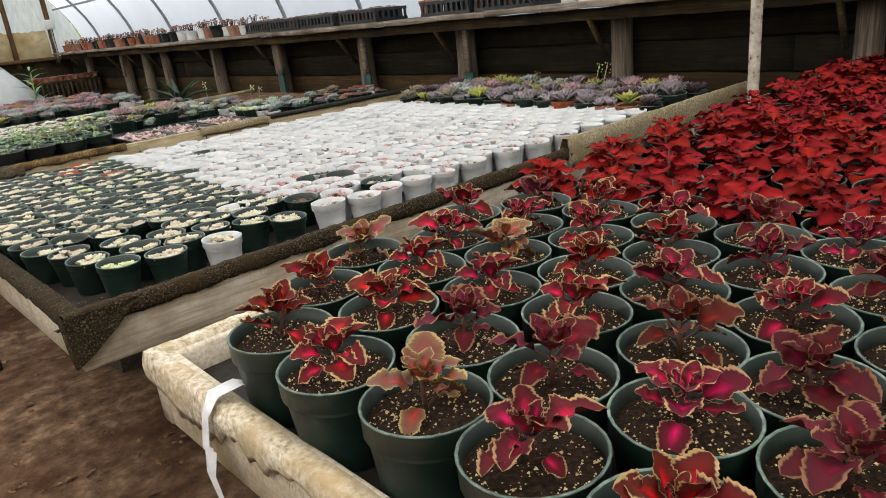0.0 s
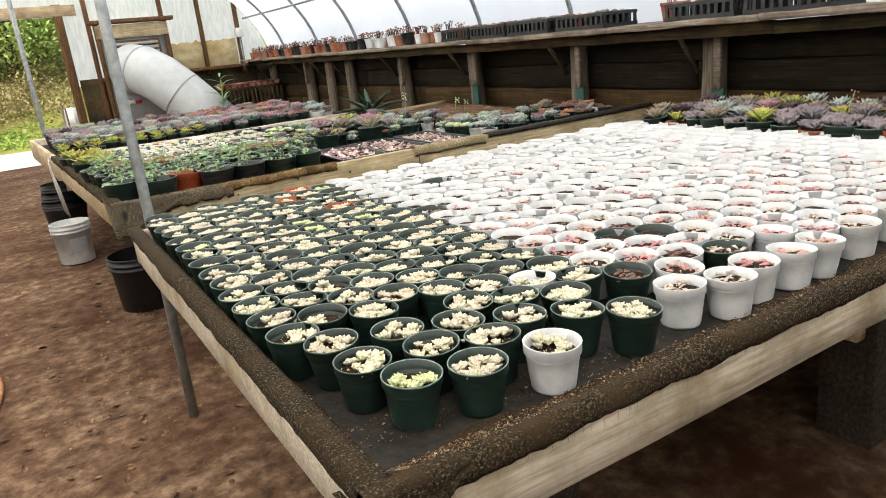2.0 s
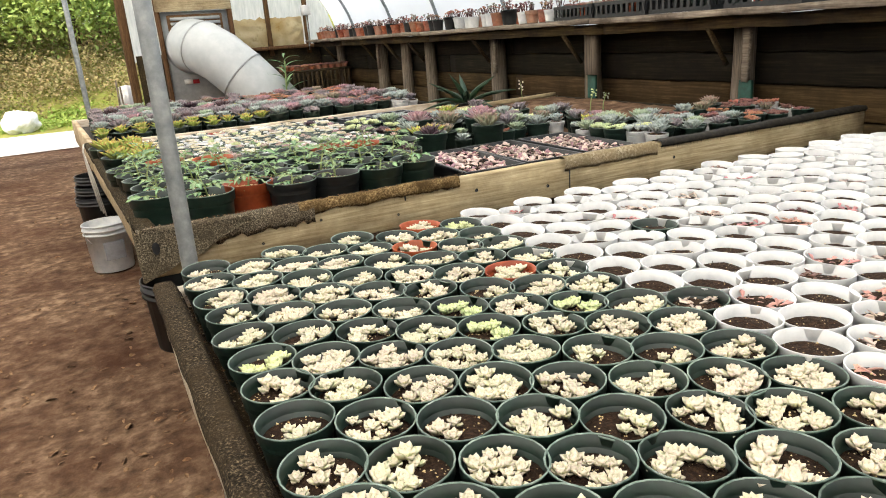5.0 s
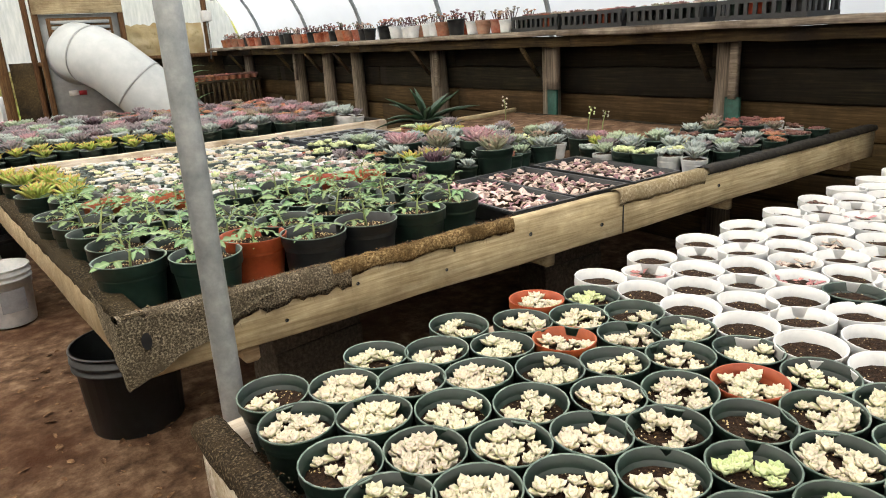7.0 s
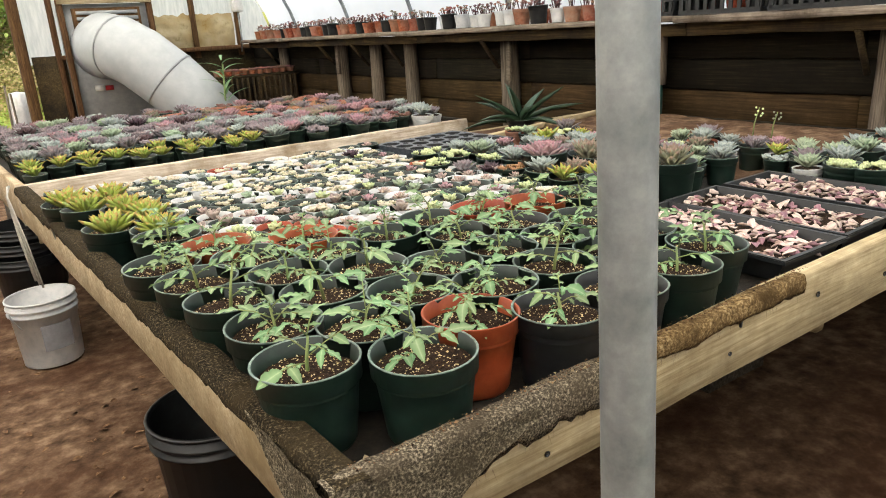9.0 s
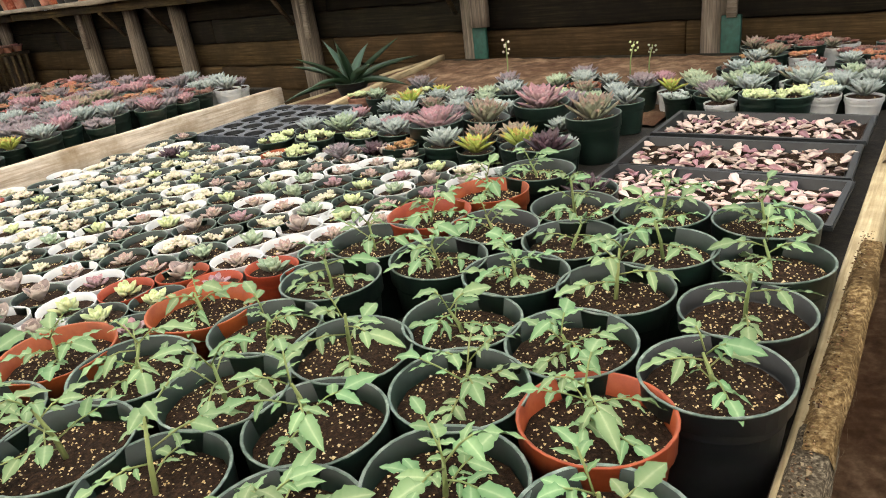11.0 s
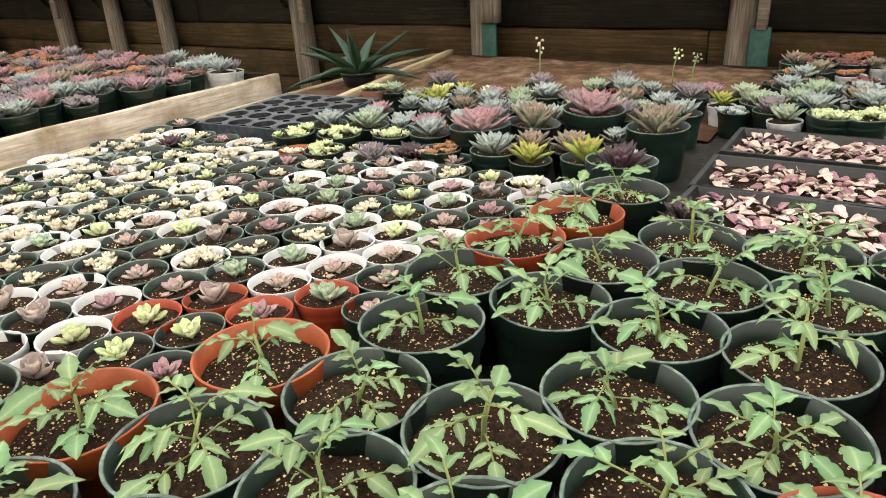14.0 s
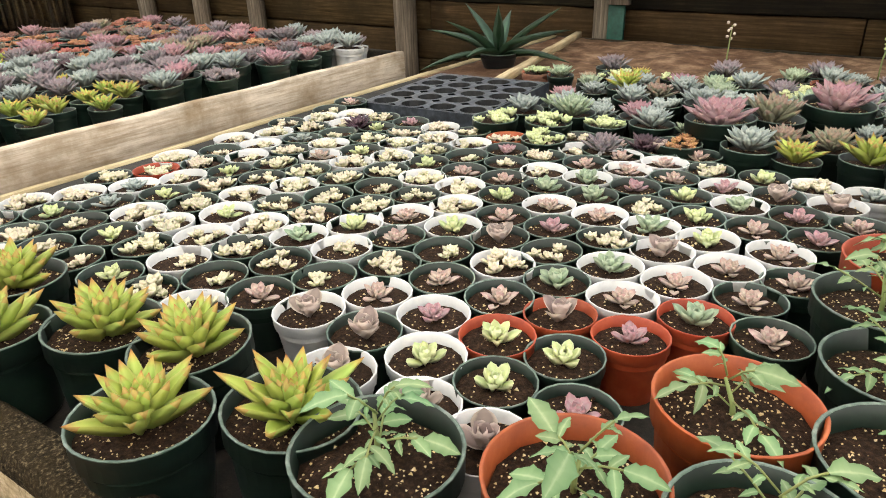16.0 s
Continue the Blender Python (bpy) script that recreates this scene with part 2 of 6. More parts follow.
def leaf_material(name, stops, rough=0.5, share=0.0, vary=0.2, hue=0.02, mottled=0.3, spec=0.4, along=None, freq=120, island=True, heart=None):
    """Colours from the midrib (0) to the margin (1); along: a second ramp from base to tip, laid over it by its alpha."""
    s = Nodes(name, rough, 0, spec)
    uv = s.n("UVMap")
    sep = s.n("SeparateXYZ")
    s.link(uv.outputs[0], sep.inputs[0])
    nz = s.noise(s.coords(), freq, 4, 0.6)
    wob = s.n("Math")
    wob.operation = "MULTIPLY_ADD"
    wob.inputs[1].default_value = mottled
    s.link(nz, wob.inputs[0])
    if heart:
        a, b = s.n("Math"), s.n("Math")
        a.operation, b.operation = "SUBTRACT", "MULTIPLY"
        s.link(sep.outputs[1], a.inputs[0])
        a.inputs[1].default_value = heart[0]
        s.link(a.outputs[0], b.inputs[0])
        b.inputs[1].default_value = heart[1]
        c2, d2 = s.n("CombineXYZ"), s.n("VectorMath")
        d2.operation = "LENGTH"
        s.link(sep.outputs[0], c2.inputs[0])
        s.link(b.outputs[0], c2.inputs[1])
        s.link(c2.outputs[0], d2.inputs[0])
        s.link(d2.outputs["Value"], wob.inputs[2])
    else:
        s.link(sep.outputs[0], wob.inputs[2])
    sub = s.n("Math")
    sub.operation = "SUBTRACT"
    sub.inputs[1].default_value = mottled * 0.5
    s.link(wob.outputs[0], sub.inputs[0])
    col = s.ramp(sub.outputs[0], stops)
    if along:
        lo, hi, tint = along
        f = s.ramp(sep.outputs[1], [(lo, (0, 0, 0, 1)), (hi, (1, 1, 1, 1))])
        col = s.mix(f, col, tint)
    col = s.vary(s.vary(col, vary * 0.6, hue), vary * 0.6, hue * 0.5, island)
    s.bump(nz, 0.25, 0.002)
    s.done(col)
    return s.translucent(col, share) if share else s.m


COLEUS = leaf_material("coleus_leaf", [(0.0, "dc1c50"), (0.2, "a81638"), (0.42, "66161f"), (0.88, "481719"), (0.99, "a58660")], 0.75, 0.12, 0.25, 0.012, 0.2, spec=0.15, heart=(0.3, 1.15))
COLEUS_DARK = leaf_material("coleus_leaf_dark", [(0.0, "8a172c"), (0.25, "5b141e"), (0.86, "451819"), (0.985, "815f44")], 0.75, 0.12, 0.25, 0.015, 0.2, spec=0.15, heart=(0.3, 1.15))
COLEUS_BRONZE = leaf_material("coleus_leaf_bronze", [(0.0, "c02a48"), (0.25, "86202a"), (0.55, "6a2a1e"), (0.88, "6e4a2c"), (0.98, "9c8052")], 0.5, 0.12, 0.25, 0.02, 0.3, heart=(0.3, 1.15))
POINSETTIA = leaf_material("red_bract", [(0.0, "8c100f"), (0.5, "760c0c"), (0.95, "5e0809")], 0.8, 0.12, 0.25, 0.004, 0.4, spec=0.12)
TOMATO = leaf_material("tomato_leaf", [(0.0, "9db48a"), (0.2, "80a072"), (0.95, "678c5e")], 0.55, 0.2, 0.25, 0.025, 0.3)
STEM = leaf_material("green_stem", [(0.0, "7c8a55"), (1.0, "5d6f40")], 0.6, 0, 0.15)
STEM_RED = leaf_material("dark_stem", [(0.0, "4a2a22"), (1.0, "38201c")], 0.6, 0, 0.15)
SUCC = {
    "cream": leaf_material("cream_succulent_leaf", [(0.0, "d9dbb9"), (0.6, "cdcfa6"), (1.0, "cdc4a6")], 0.5, 0.1, 0.12, 0.02, 0.2, along=(0.6, 1.0, "e2d5c4")),
    "cutrose": leaf_material("salmon_leaf_cutting", [(0.0, "c08a80"), (0.6, "b87f78"), (1.0, "cfa59c")], 0.55, 0, 0.25, 0.02, 0.2),
    "rose": leaf_material("rose_succulent_leaf", [(0.0, "c4b9a8"), (0.6, "bdaa9e"), (1.0, "cdbdb2")], 0.55, 0, 0.18, 0.02, 0.2, along=(0.65, 1.0, "ab8882")),
    "pink": leaf_material("pink_rosette_leaf", [(0.0, "a39394"), (0.6, "a98a8e"), (1.0, "c8abac")], 0.55, 0, 0.15, 0.01, 0.2, along=(0.65, 1.0, "a0707a")),
    "mauve": leaf_material("mauve_rosette_leaf", [(0.0, "868486"), (0.6, "827c80"), (1.0, "a09a9c")], 0.55, 0, 0.2, 0.02, 0.2, along=(0.65, 1.0, "7d6c70")),
    "blue": leaf_material("blue_grey_rosette_leaf", [(0.0, "92a09a"), (0.6, "889592"), (1.0, "abb5af")], 0.55, 0, 0.15, 0.02, 0.2),
    "sage": leaf_material("sage_green_rosette_leaf", [(0.0, "94a88a"), (0.6, "879c80"), (1.0, "adbca1")], 0.55, 0, 0.15, 0.02, 0.2),
    "lime": leaf_material("lime_rosette_leaf", [(0.0, "a9bd5c"), (0.6, "98b04c"), (1.0, "b8bf6a")], 0.45, 0.1, 0.12, 0.015, 0.2, along=(0.8, 1.0, "c07a45")),
    "pale": leaf_material("pale_green_sedum_leaf", [(0.0, "c9d59a"), (0.6, "bfcf92"), (1.0, "d9dfb4")], 0.5, 0.1, 0.12, 0.015, 0.2),
    "dark": leaf_material("dark_purple_rosette_leaf", [(0.0, "4a3a3e"), (0.6, "42303a"), (1.0, "5b444a")], 0.4, 0, 0.18, 0.03, 0.2),
    "olive": leaf_material("grey_olive_rosette_leaf", [(0.0, "858a74"), (0.6, "78806a"), (1.0, "a49d86")], 0.5, 0, 0.15, 0.02, 0.2, along=(0.7, 1.0, "8f6f63")),
    "orange": leaf_material("orange_sedum_leaf", [(0.0, "9a6449"), (0.6, "9c5a44"), (1.0, "b98566")], 0.5, 0, 0.2, 0.03, 0.3),
    "brown": leaf_material("brown_grey_cup_leaf", [(0.0, "90807a"), (0.6, "8b7b74"), (1.0, "cdbdb2")], 0.5, 0, 0.15, 0.02, 0.2),
    "maroon": leaf_material("dull_maroon_leaf", [(0.0, "6f4f49"), (0.6, "68453f"), (1.0, "8a6157")], 0.5, 0, 0.2, 0.02, 0.3),
}
AGAVE = leaf_material("agave_leaf", [(0.0, "2a4a34"), (0.7, "1f3a2a"), (1.0, "38553c")], 0.5, 0, 0.15, 0.02, 0.2, freq=30)
BUSH = leaf_material("brush_leaf", [(0.0, "77713f"), (0.6, "6b6c38"), (1.0, "86744a")], 0.8, 0.2, 0.4, 0.03, 0.3, freq=8)
CANOPY = leaf_material("tree_leaf", [(0.0, "a3b862"), (0.6, "92a855"), (1.0, "b2be74")], 0.7, 0.25, 0.4, 0.03, 0.3, freq=8)
DEADBRUSH = leaf_material("dry_brush", [(0.0, "a8906c"), (0.6, "95795a"), (1.0, "baa482")], 0.9, 0.15, 0.35, 0.04, 0.3, freq=8)
GRASS = leaf_material("roadside_grass", [(0.0, "8fa04a"), (0.6, "7d9440"), (1.0, "a3a862")], 0.8, 0.2, 0.3, 0.03, 0.3, freq=8)


def film_material():
    s = Nodes("white_greenhouse_film", 0.5, 0, 0.3)
    v = s.coords()
    c = s.ramp(s.noise(v, 0.8, 5, 0.6), [(0.3, "f0f0ea"), (0.7, "fdfcf8")])
    s.done(c)
    return s.translucent(c, 0.92)


FILM = film_material()
PANEL = Nodes("fogged_plastic_panel", 0.4)
PANEL.done(PANEL.ramp(PANEL.noise(PANEL.coords((6, 6, 1)), 5, 5), [(0.3, "d3d6d1"), (0.7, "f1f1ec")]))
PANEL = PANEL.translucent(PANEL.p.inputs["Base Color"].links[0].from_socket, 0.7)

# ---- builders ----
def mesh_of(bm, name, mats, smooth=True):
    me = bpy.data.meshes.new(name)
    bm.to_mesh(me)
    bm.free()
    for m in mats if isinstance(mats, (list, tuple)) else (mats,):
        me.materials.append(m)
    if smooth:
        me.polygons.foreach_set("use_smooth", [True] * len(me.polygons))
    return me


def part(name, bm, material=None, parent=None, label="", smooth=True):
    """One mesh object out of a bmesh (or a ready mesh) under a thing or a part."""
    me = mesh_of(bm, name, material, smooth) if isinstance(bm, bmesh.types.BMesh) else bm
    ob = new(name, me)
    if parent:
        ob.parent = parent
    if label:
        ob["label"] = label
    return ob


def thing(name, label, category, group="", m=None, kind=""):
    ob = new(name)
    ob.empty_display_size = 0.05
    if m is not None:
        ob.matrix_basis = m
    return tagged(ob, label, category, group, kind)


def box(bm, x0, x1, y0, y1, z0, z1, bevel=0.0, mat=0, wob=0.0, cuts=0):
    """A board with eased edges."""
    r = bmesh.ops.create_cube(bm, size=1)
    vs = r["verts"]
    for v in vs:
        v.co = Vector((x0 if v.co.x < 0 else x1, y0 if v.co.y < 0 else y1, z0 if v.co.z < 0 else z1))
    faces = list({f for v in vs for f in v.link_faces})
    for f in faces:
        f.material_index = mat
    if bevel:
        es = list({e for v in vs for e in v.link_edges})
        bmesh.ops.bevel(bm, geom=es, offset=bevel, segments=1, affect="EDGES")
    return bm


def solid(*a, **k):
    bm = bmesh.new()
    return box(bm, *a, **k)


def plank(length, depth, height, axis="x", seed=0, cuts=14, rough=0.004):
    """A sawn board along an axis from 0, with a slightly wandering face and worn edges."""
    bm = bmesh.new()
    rnd = random.Random(seed)
    rings = []
    e = min(depth, height) * 0.14
    prof = [(e, 0), (depth - e, 0), (depth, e), (depth, height - e), (depth - e, height), (e, height), (0, height - e), (0, e)]
    for i in range(cuts + 1):
        s = length * i / cuts
        ring = []
        for a, b in prof:
            w = noise.noise(Vector((s * 2.1, a * 9 + seed * 3.7, b * 9))) * rough
            h = noise.noise(Vector((s * 3.3 + 9, a * 7, b * 7 + seed * 1.9))) * rough
            ring.append(bm.verts.new((s, a + w, b + h) if axis == "x" else (a + w, s, b + h) if axis == "y" else (a + w, b + h, s)))
        rings.append(ring)
    n = len(prof)
    for p, q in zip(rings, rings[1:]):
        for j in range(n):
            bm.faces.new((p[j], q[j], q[(j + 1) % n], p[(j + 1) % n]))
    bm.faces.new(rings[0])
    bm.faces.new(rings[-1][::-1])
    bmesh.ops.recalc_face_normals(bm, faces=bm.faces)
    return bm


def lathe(bm, profile, seg=20, mat=0, wob=0.0, seed=0):
    rings = []
    for k, (r, z) in enumerate(profile):
        ring = []
        for i in range(seg):
            a = 2 * math.pi * i / seg
            d = 1 + wob * noise.noise(Vector((math.cos(a) * 1.5 + seed, math.sin(a) * 1.5, z * 9)))
            ring.append(bm.verts.new((r * d * math.cos(a), r * d * math.sin(a), z)))
        rings.append(ring)
    for p, q in zip(rings, rings[1:]):
        for i in range(seg):
            j = (i + 1) % seg
            f = bm.faces.new((p[i], p[j], q[j], q[i]))
            f.material_index = mat
    return rings


def tube(bm, pts, radii, seg=8, mat=0, caps=True, uv=None):
    """A round bar through points."""
    rings = []
    pts = [Vector(p) for p in pts]
    up = Vector((0.31, 0.17, 0.93))
    for i, p in enumerate(pts):
        d = (pts[min(i + 1, len(pts) - 1)] - pts[max(i - 1, 0)]).normalized()
        a = d.cross(up)
        if a.length < 0.05:
            a = d.cross(Vector((1, 0, 0)))
        a.normalize()
        b = d.cross(a)
        r = radii[i] if isinstance(radii, (list, tuple)) else radii
        rings.append([bm.verts.new(p + (a * math.cos(t) + b * math.sin(t)) * r) for t in (2 * math.pi * k / seg for k in range(seg))])
    for p, q in zip(rings, rings[1:]):
        for i in range(seg):
            j = (i + 1) % seg
            f = bm.faces.new((p[j], p[i], q[i], q[j]))
            f.material_index = mat
    if caps:
        for r in (rings[0], rings[-1][::-1]):
            f = bm.faces.new(r)
            f.material_index = mat
    return rings


def leaf(bm, m, length, width, thick=0.0, droop=0.3, cup=0.2, teeth=0, steps=5, widest=0.5, tip=1.6, mat=0, wave=0.0, seed=0.0):
    """A leaf from the origin along +x, placed by m. UV: from the midrib to the margin, and from base to tip."""
    uvl = bm.loops.layers.uv.verify()
    rows = []
    for i in range(steps + 1):
        s = i / steps
        w = width * 0.5 * (math.sin(math.pi * min(1, s ** (math.log(0.5) / math.log(widest)))) ** (1 / tip) if 0 < s < 1 else 0.0)
        if s == 0:
            w = width * 0.12
        x, z = length * s, -droop * length * s * s
        if teeth and 0 < i < steps and i % 2:
            w *= 1 - teeth
        zz = cup * w
        wv = wave * math.sin(s * 15 + seed) * w
        row = [(x, -w, z + zz + wv), (x, 0, z), (x, w, z + zz - wv)]
        if i == steps:
            row = [(x, 0, z)]
        rows.append([bm.verts.new(m @ Vector(c)) for c in row])
    for i in range(steps):
        p, q = rows[i], rows[i + 1]
        sv, tv = i / steps, (i + 1) / steps
        if len(q) == 3:
            quads = (((p[0], p[1], q[1], q[0]), ((1, sv), (0, sv), (0, tv), (1, tv))), ((p[1], p[2], q[2], q[1]), ((0, sv), (1, sv), (1, tv), (0, tv))))
        else:
            quads = (((p[0], p[1], q[0]), ((1, sv), (0, sv), (0.6, tv))), ((p[1], p[2], q[0]), ((0, sv), (1, sv), (0.6, tv))))
        for vs, uvs in quads:
            f = bm.faces.new(vs)
            f.material_index = mat
            for lp, c in zip(f.loops, uvs):
                lp[uvl].uv = c
    if thick:
        base = bm.verts.new(m @ Vector((0, 0, -thick * 0.7)))
        keel = [base] + [bm.verts.new(m @ Vector((length * s, 0, -droop * length * s * s - thick * k))) for s, k in ((0.45, 1.0), (0.8, 0.7))]
        for side in (0, 2):
            rim = [r[side] if len(r) == 3 else r[0] for r in rows]
            a = steps // 2
            b = max(a + 1, steps - 1)
            segs = [(rim[0:a + 1], keel[0], keel[1]), (rim[a:b + 1], keel[1], keel[2])]
            for rr, k0, k1 in segs:
                vs = rr + [k1, k0]
                vs = vs if side == 2 else vs[::-1]
                f = bm.faces.new(vs[::-1])
                f.material_index = mat
                for lp in f.loops:
                    lp[uvl].uv = (0.8, 0.5)
            vs = (rim[b], rows[-1][0], keel[2]) if b < steps else None
            if vs:
                f = bm.faces.new(vs if side == 0 else vs[::-1])
                f.material_index = mat
                for lp in f.loops:
                    lp[uvl].uv = (0.9, 0.9)


def turned(x, y, z, yaw, lift, roll=0.0):
    """The pose of a leaf at x, y, z that points to yaw and rises by lift (radians)."""
    return Matrix.Translation((x, y, z)) @ Matrix.Rotation(yaw, 4, "Z") @ Matrix.Rotation(-lift, 4, "Y") @ Matrix.Rotation(roll, 4, "X")


def rosette(bm, x, y, z, radius, leaves, seed, flat=0.15, steep=1.25, wide=0.5, thick=0.12, tip=1.4, mat=0, steps=4, widest=0.6, droop=-0.12, cup=0.35):
    """A succulent: leaves in a golden-angle spiral, flat outside and steep in the heart."""
    rnd = random.Random(seed)
    a0 = rnd.random() * 6.28
    for i in range(leaves):
        s = i / max(1, leaves - 1)
        ln = radius * (1.05 - 0.68 * s) * rnd.uniform(0.9, 1.08)
        lift = flat + (steep - flat) * s ** 0.9 + rnd.uniform(-0.1, 0.1)
        leaf(bm, turned(x, y, z + radius * 0.22 * s, a0 + i * 2.39996 + rnd.uniform(-0.1, 0.1), lift), ln, radius * wide * (1 - 0.4 * s), radius * thick, droop, cup, 0, steps, widest, tip, mat)


def pot_mesh(name, r, h, mat, seg=20, taper=0.74, rim=0.2, seed=0):
    bm = bmesh.new()
    rb, ri = r * taper, r * 0.955
    k = h * (1 - rim)
    prof = [(0.001, 0.004), (rb * 0.94, 0.004), (rb * 0.97, 0.0), (rb, 0.004), (rb + (r * 0.92 - rb) * 0.5, k * 0.5), (r * 0.925, k), (r * 0.985, k + 0.002), (r * 0.99, h - 0.003), (r * 1.005, h - 0.001),
            (r * 0.995, h), (ri, h - 0.001), (ri * 0.965, h * 0.72)]
    rings = lathe(bm, prof, seg, 0, 0.015, seed)
    bm.faces.ensure_lookup_table()
    # top ring of the rim takes the painted highlight on dark pots
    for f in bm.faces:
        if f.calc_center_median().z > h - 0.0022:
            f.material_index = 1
    return mesh_of(bm, name, (mat, RIM_SHINE if mat is POT_GREEN or mat is POT_BLACK else mat))


def soil_mesh(name, r, z, seed, grains=0, hump=0.006):
    """The earth in a pot: an uneven disc with crumbs and pale grains."""
    bm = bmesh.new()
    rnd = random.Random(seed)
    rings = [[bm.verts.new((0, 0, z + hump))]]
    for k in range(1, 5):
        rr = r * k / 4
        rings.append([bm.verts.new((rr * math.cos(a), rr * math.sin(a), z + hump * (1 - (k / 4) ** 2) + (rnd.uniform(-1, 1) * r * 0.035 if k < 4 else -0.002))) for a in (2 * math.pi * i / 14 for i in range(14))])
    for i in range(14):
        bm.faces.new((rings[0][0], rings[1][i], rings[1][(i + 1) % 14]))
    for p, q in zip(rings[1:], rings[2:]):
        for i in range(14):
            j = (i + 1) % 14
            bm.faces.new((p[i], q[i], q[j], p[j]))
    for _ in range(grains):
        a, d, s = rnd.random() * 6.28, r * 0.92 * math.sqrt(rnd.random()), rnd.uniform(0.0008, 0.0019) * (1 + 1.1 * rnd.random() ** 4)
        c = Vector((d * math.cos(a), d * math.sin(a), z + hump * (1 - (d / r) ** 2) + s * 0.4))
        dark = rnd.random() < 0.3
        t = Matrix.Rotation(rnd.random() * 6, 3, "Z")
        vs = [bm.verts.new(c + t @ Vector(q) * s) for q in ((1, 0, 0), (-0.5, 0.9, 0), (-0.5, -0.8, 0.1), (0.1, 0.1, 1.0))]
        for q in ((0, 1, 3), (1, 2, 3), (2, 0, 3)):
            f = bm.faces.new([vs[w] for w in q])
            f.material_index = 0 if dark else 1
    return mesh_of(bm, name, (SOIL, PERLITE))


def potted(name, label, category, group, pot, soil, plant, plant_name, m, pot_label=""):
    """A pot with its earth and plant as one thing; repeats share the meshes."""
    ob = thing(name, label, category, group, m)
    part("pot", pot, None, ob)
    part("soil", soil, None, ob)
    for name, me in plant if isinstance(plant, list) else [(plant_name, plant)] if plant else []:
        part(name, me, None, ob)
    return ob


def spin(x, y, z, rnd, tilt=2.0, s=1.0):
    return pose(x, y, z, rnd.uniform(-tilt, tilt), rnd.uniform(-tilt, tilt), rnd.uniform(0, 360)) @ Matrix.Scale(s, 4)


def hexgrid(x0, x1, y0, y1, step, rnd, jitter=0.006):
    """Close-packed places, rows along y."""
    out, k, x = [], 0, x0
    while x <= x1:
        y = y0 + (step * 0.5 if k % 2 else 0)
        while y <= y1:
            out.append((x + rnd.uniform(-jitter, jitter), y + rnd.uniform(-jitter, jitter)))
            y += step
        x += step * 0.885
        k += 1
    return out

# ---- setting ----
GZ = 0.02


def ground_height(x, y):
    z = GZ + 0.018 * noise.noise(Vector((x * 0.9, y * 0.9, 0))) + 0.007 * noise.noise(Vector((x * 4.5, y * 4.5, 3)))
    if y > 20:
        d = y - 20
        z += 3.2 * (1 - math.exp(-(d / 13) ** 1.3)) * (1 + 0.15 * noise.noise(Vector((x * 0.1, y * 0.1, 0)))) + 0.4 * noise.noise(Vector((x * 0.3, y * 0.3, 7)))
    return z


def sheet(name, xs, ys, height, mats, pick=None):
    verts = [(x, y, height(x, y)) for y in ys for x in xs]
    n = len(xs)
    faces = [(j * n + i, j * n + i + 1, (j + 1) * n + i + 1, (j + 1) * n + i) for j in range(len(ys) - 1) for i in range(n - 1)]
    me = bpy.data.meshes.new(name)
    me.from_pydata(verts, [], faces)
    for m in mats:
        me.materials.append(m)
    for p in me.polygons:
        p.use_smooth = True
        if pick:
            p.material_index = pick(p.center)
    return new(name, me)


XS = [-3000, -800, -200, -80, -40, -20, -12, -8, -5] + [-3.5 + 0.07 * i for i in range(70)] + [1.4 + 0.4 * i for i in range(10)] + [6, 9, 14, 22, 40, 90, 250, 900, 3000]
YS = [-3000, -600, -120, -30, -10, -5] + [-2.5 + 0.5 * i for i in range(8)] + [1.5 + 0.08 * i for i in range(100)] + [9.5 + 0.3 * i for i in range(30)] + [19 + 1.2 * i for i in range(40)] + [75, 110, 200, 500, 1200, 3000]
GRASSLAND = two_scale("grassy_bank", [(0.3, "6b6a3c"), (0.5, "8a8a4c"), (0.7, "a79a66")], 6, 0.6, 0.95, 0.8, 0.05, stain="7f8f40", spec=0.1, vary=0)
tagged(sheet("ground", XS, YS, ground_height, (DIRT, GRASSLAND), lambda c: 1 if c.y > 18.6 or abs(c.x) > 30 or c.y < -10 else 0), "red-brown trodden dirt floor with scattered dry leaf litter", "ground", kind="structure")
tagged(sheet("road", [-40 + 2 * i for i in range(41)], [14.9 + 0.36 * i for i in range(10)], lambda x, y: ground_height(x, y) + 0.03 - 0.02 * abs(y - 16.5) / 1.7, (GRAVEL,)), "pale grey gravel track outside the greenhouse", "road", kind="structure")

# retaining wall of sleepers behind the benches
WALL_X = 4.2
wall = thing("wall_east", "dark weathered timber retaining wall of stacked sleepers", "wall", kind="structure")
part("backing", solid(WALL_X + 0.075, WALL_X + 0.16, -2.6, 14.0, 0.0, 1.40), TIMBER, wall)
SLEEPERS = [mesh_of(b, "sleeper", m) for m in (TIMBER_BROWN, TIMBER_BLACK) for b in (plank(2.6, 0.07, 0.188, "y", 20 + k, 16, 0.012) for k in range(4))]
rnd = random.Random(5)
for k in range(7):
    y = -2.6 - (k % 2) * 1.25
    while y < 14:
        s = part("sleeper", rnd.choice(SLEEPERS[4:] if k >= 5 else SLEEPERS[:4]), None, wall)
        s.location = (WALL_X + rnd.uniform(-0.008, 0.008), y, 0.02 + k * 0.194)
        s.rotation_euler = (0, 0, rnd.uniform(-0.003, 0.003))
        y += 2.61
POST_Y = (-0.45, 0.98, 2.38, 3.77, 5.05, 6.52, 7.98, 9.5, 10.2, 11.0, 12.7)
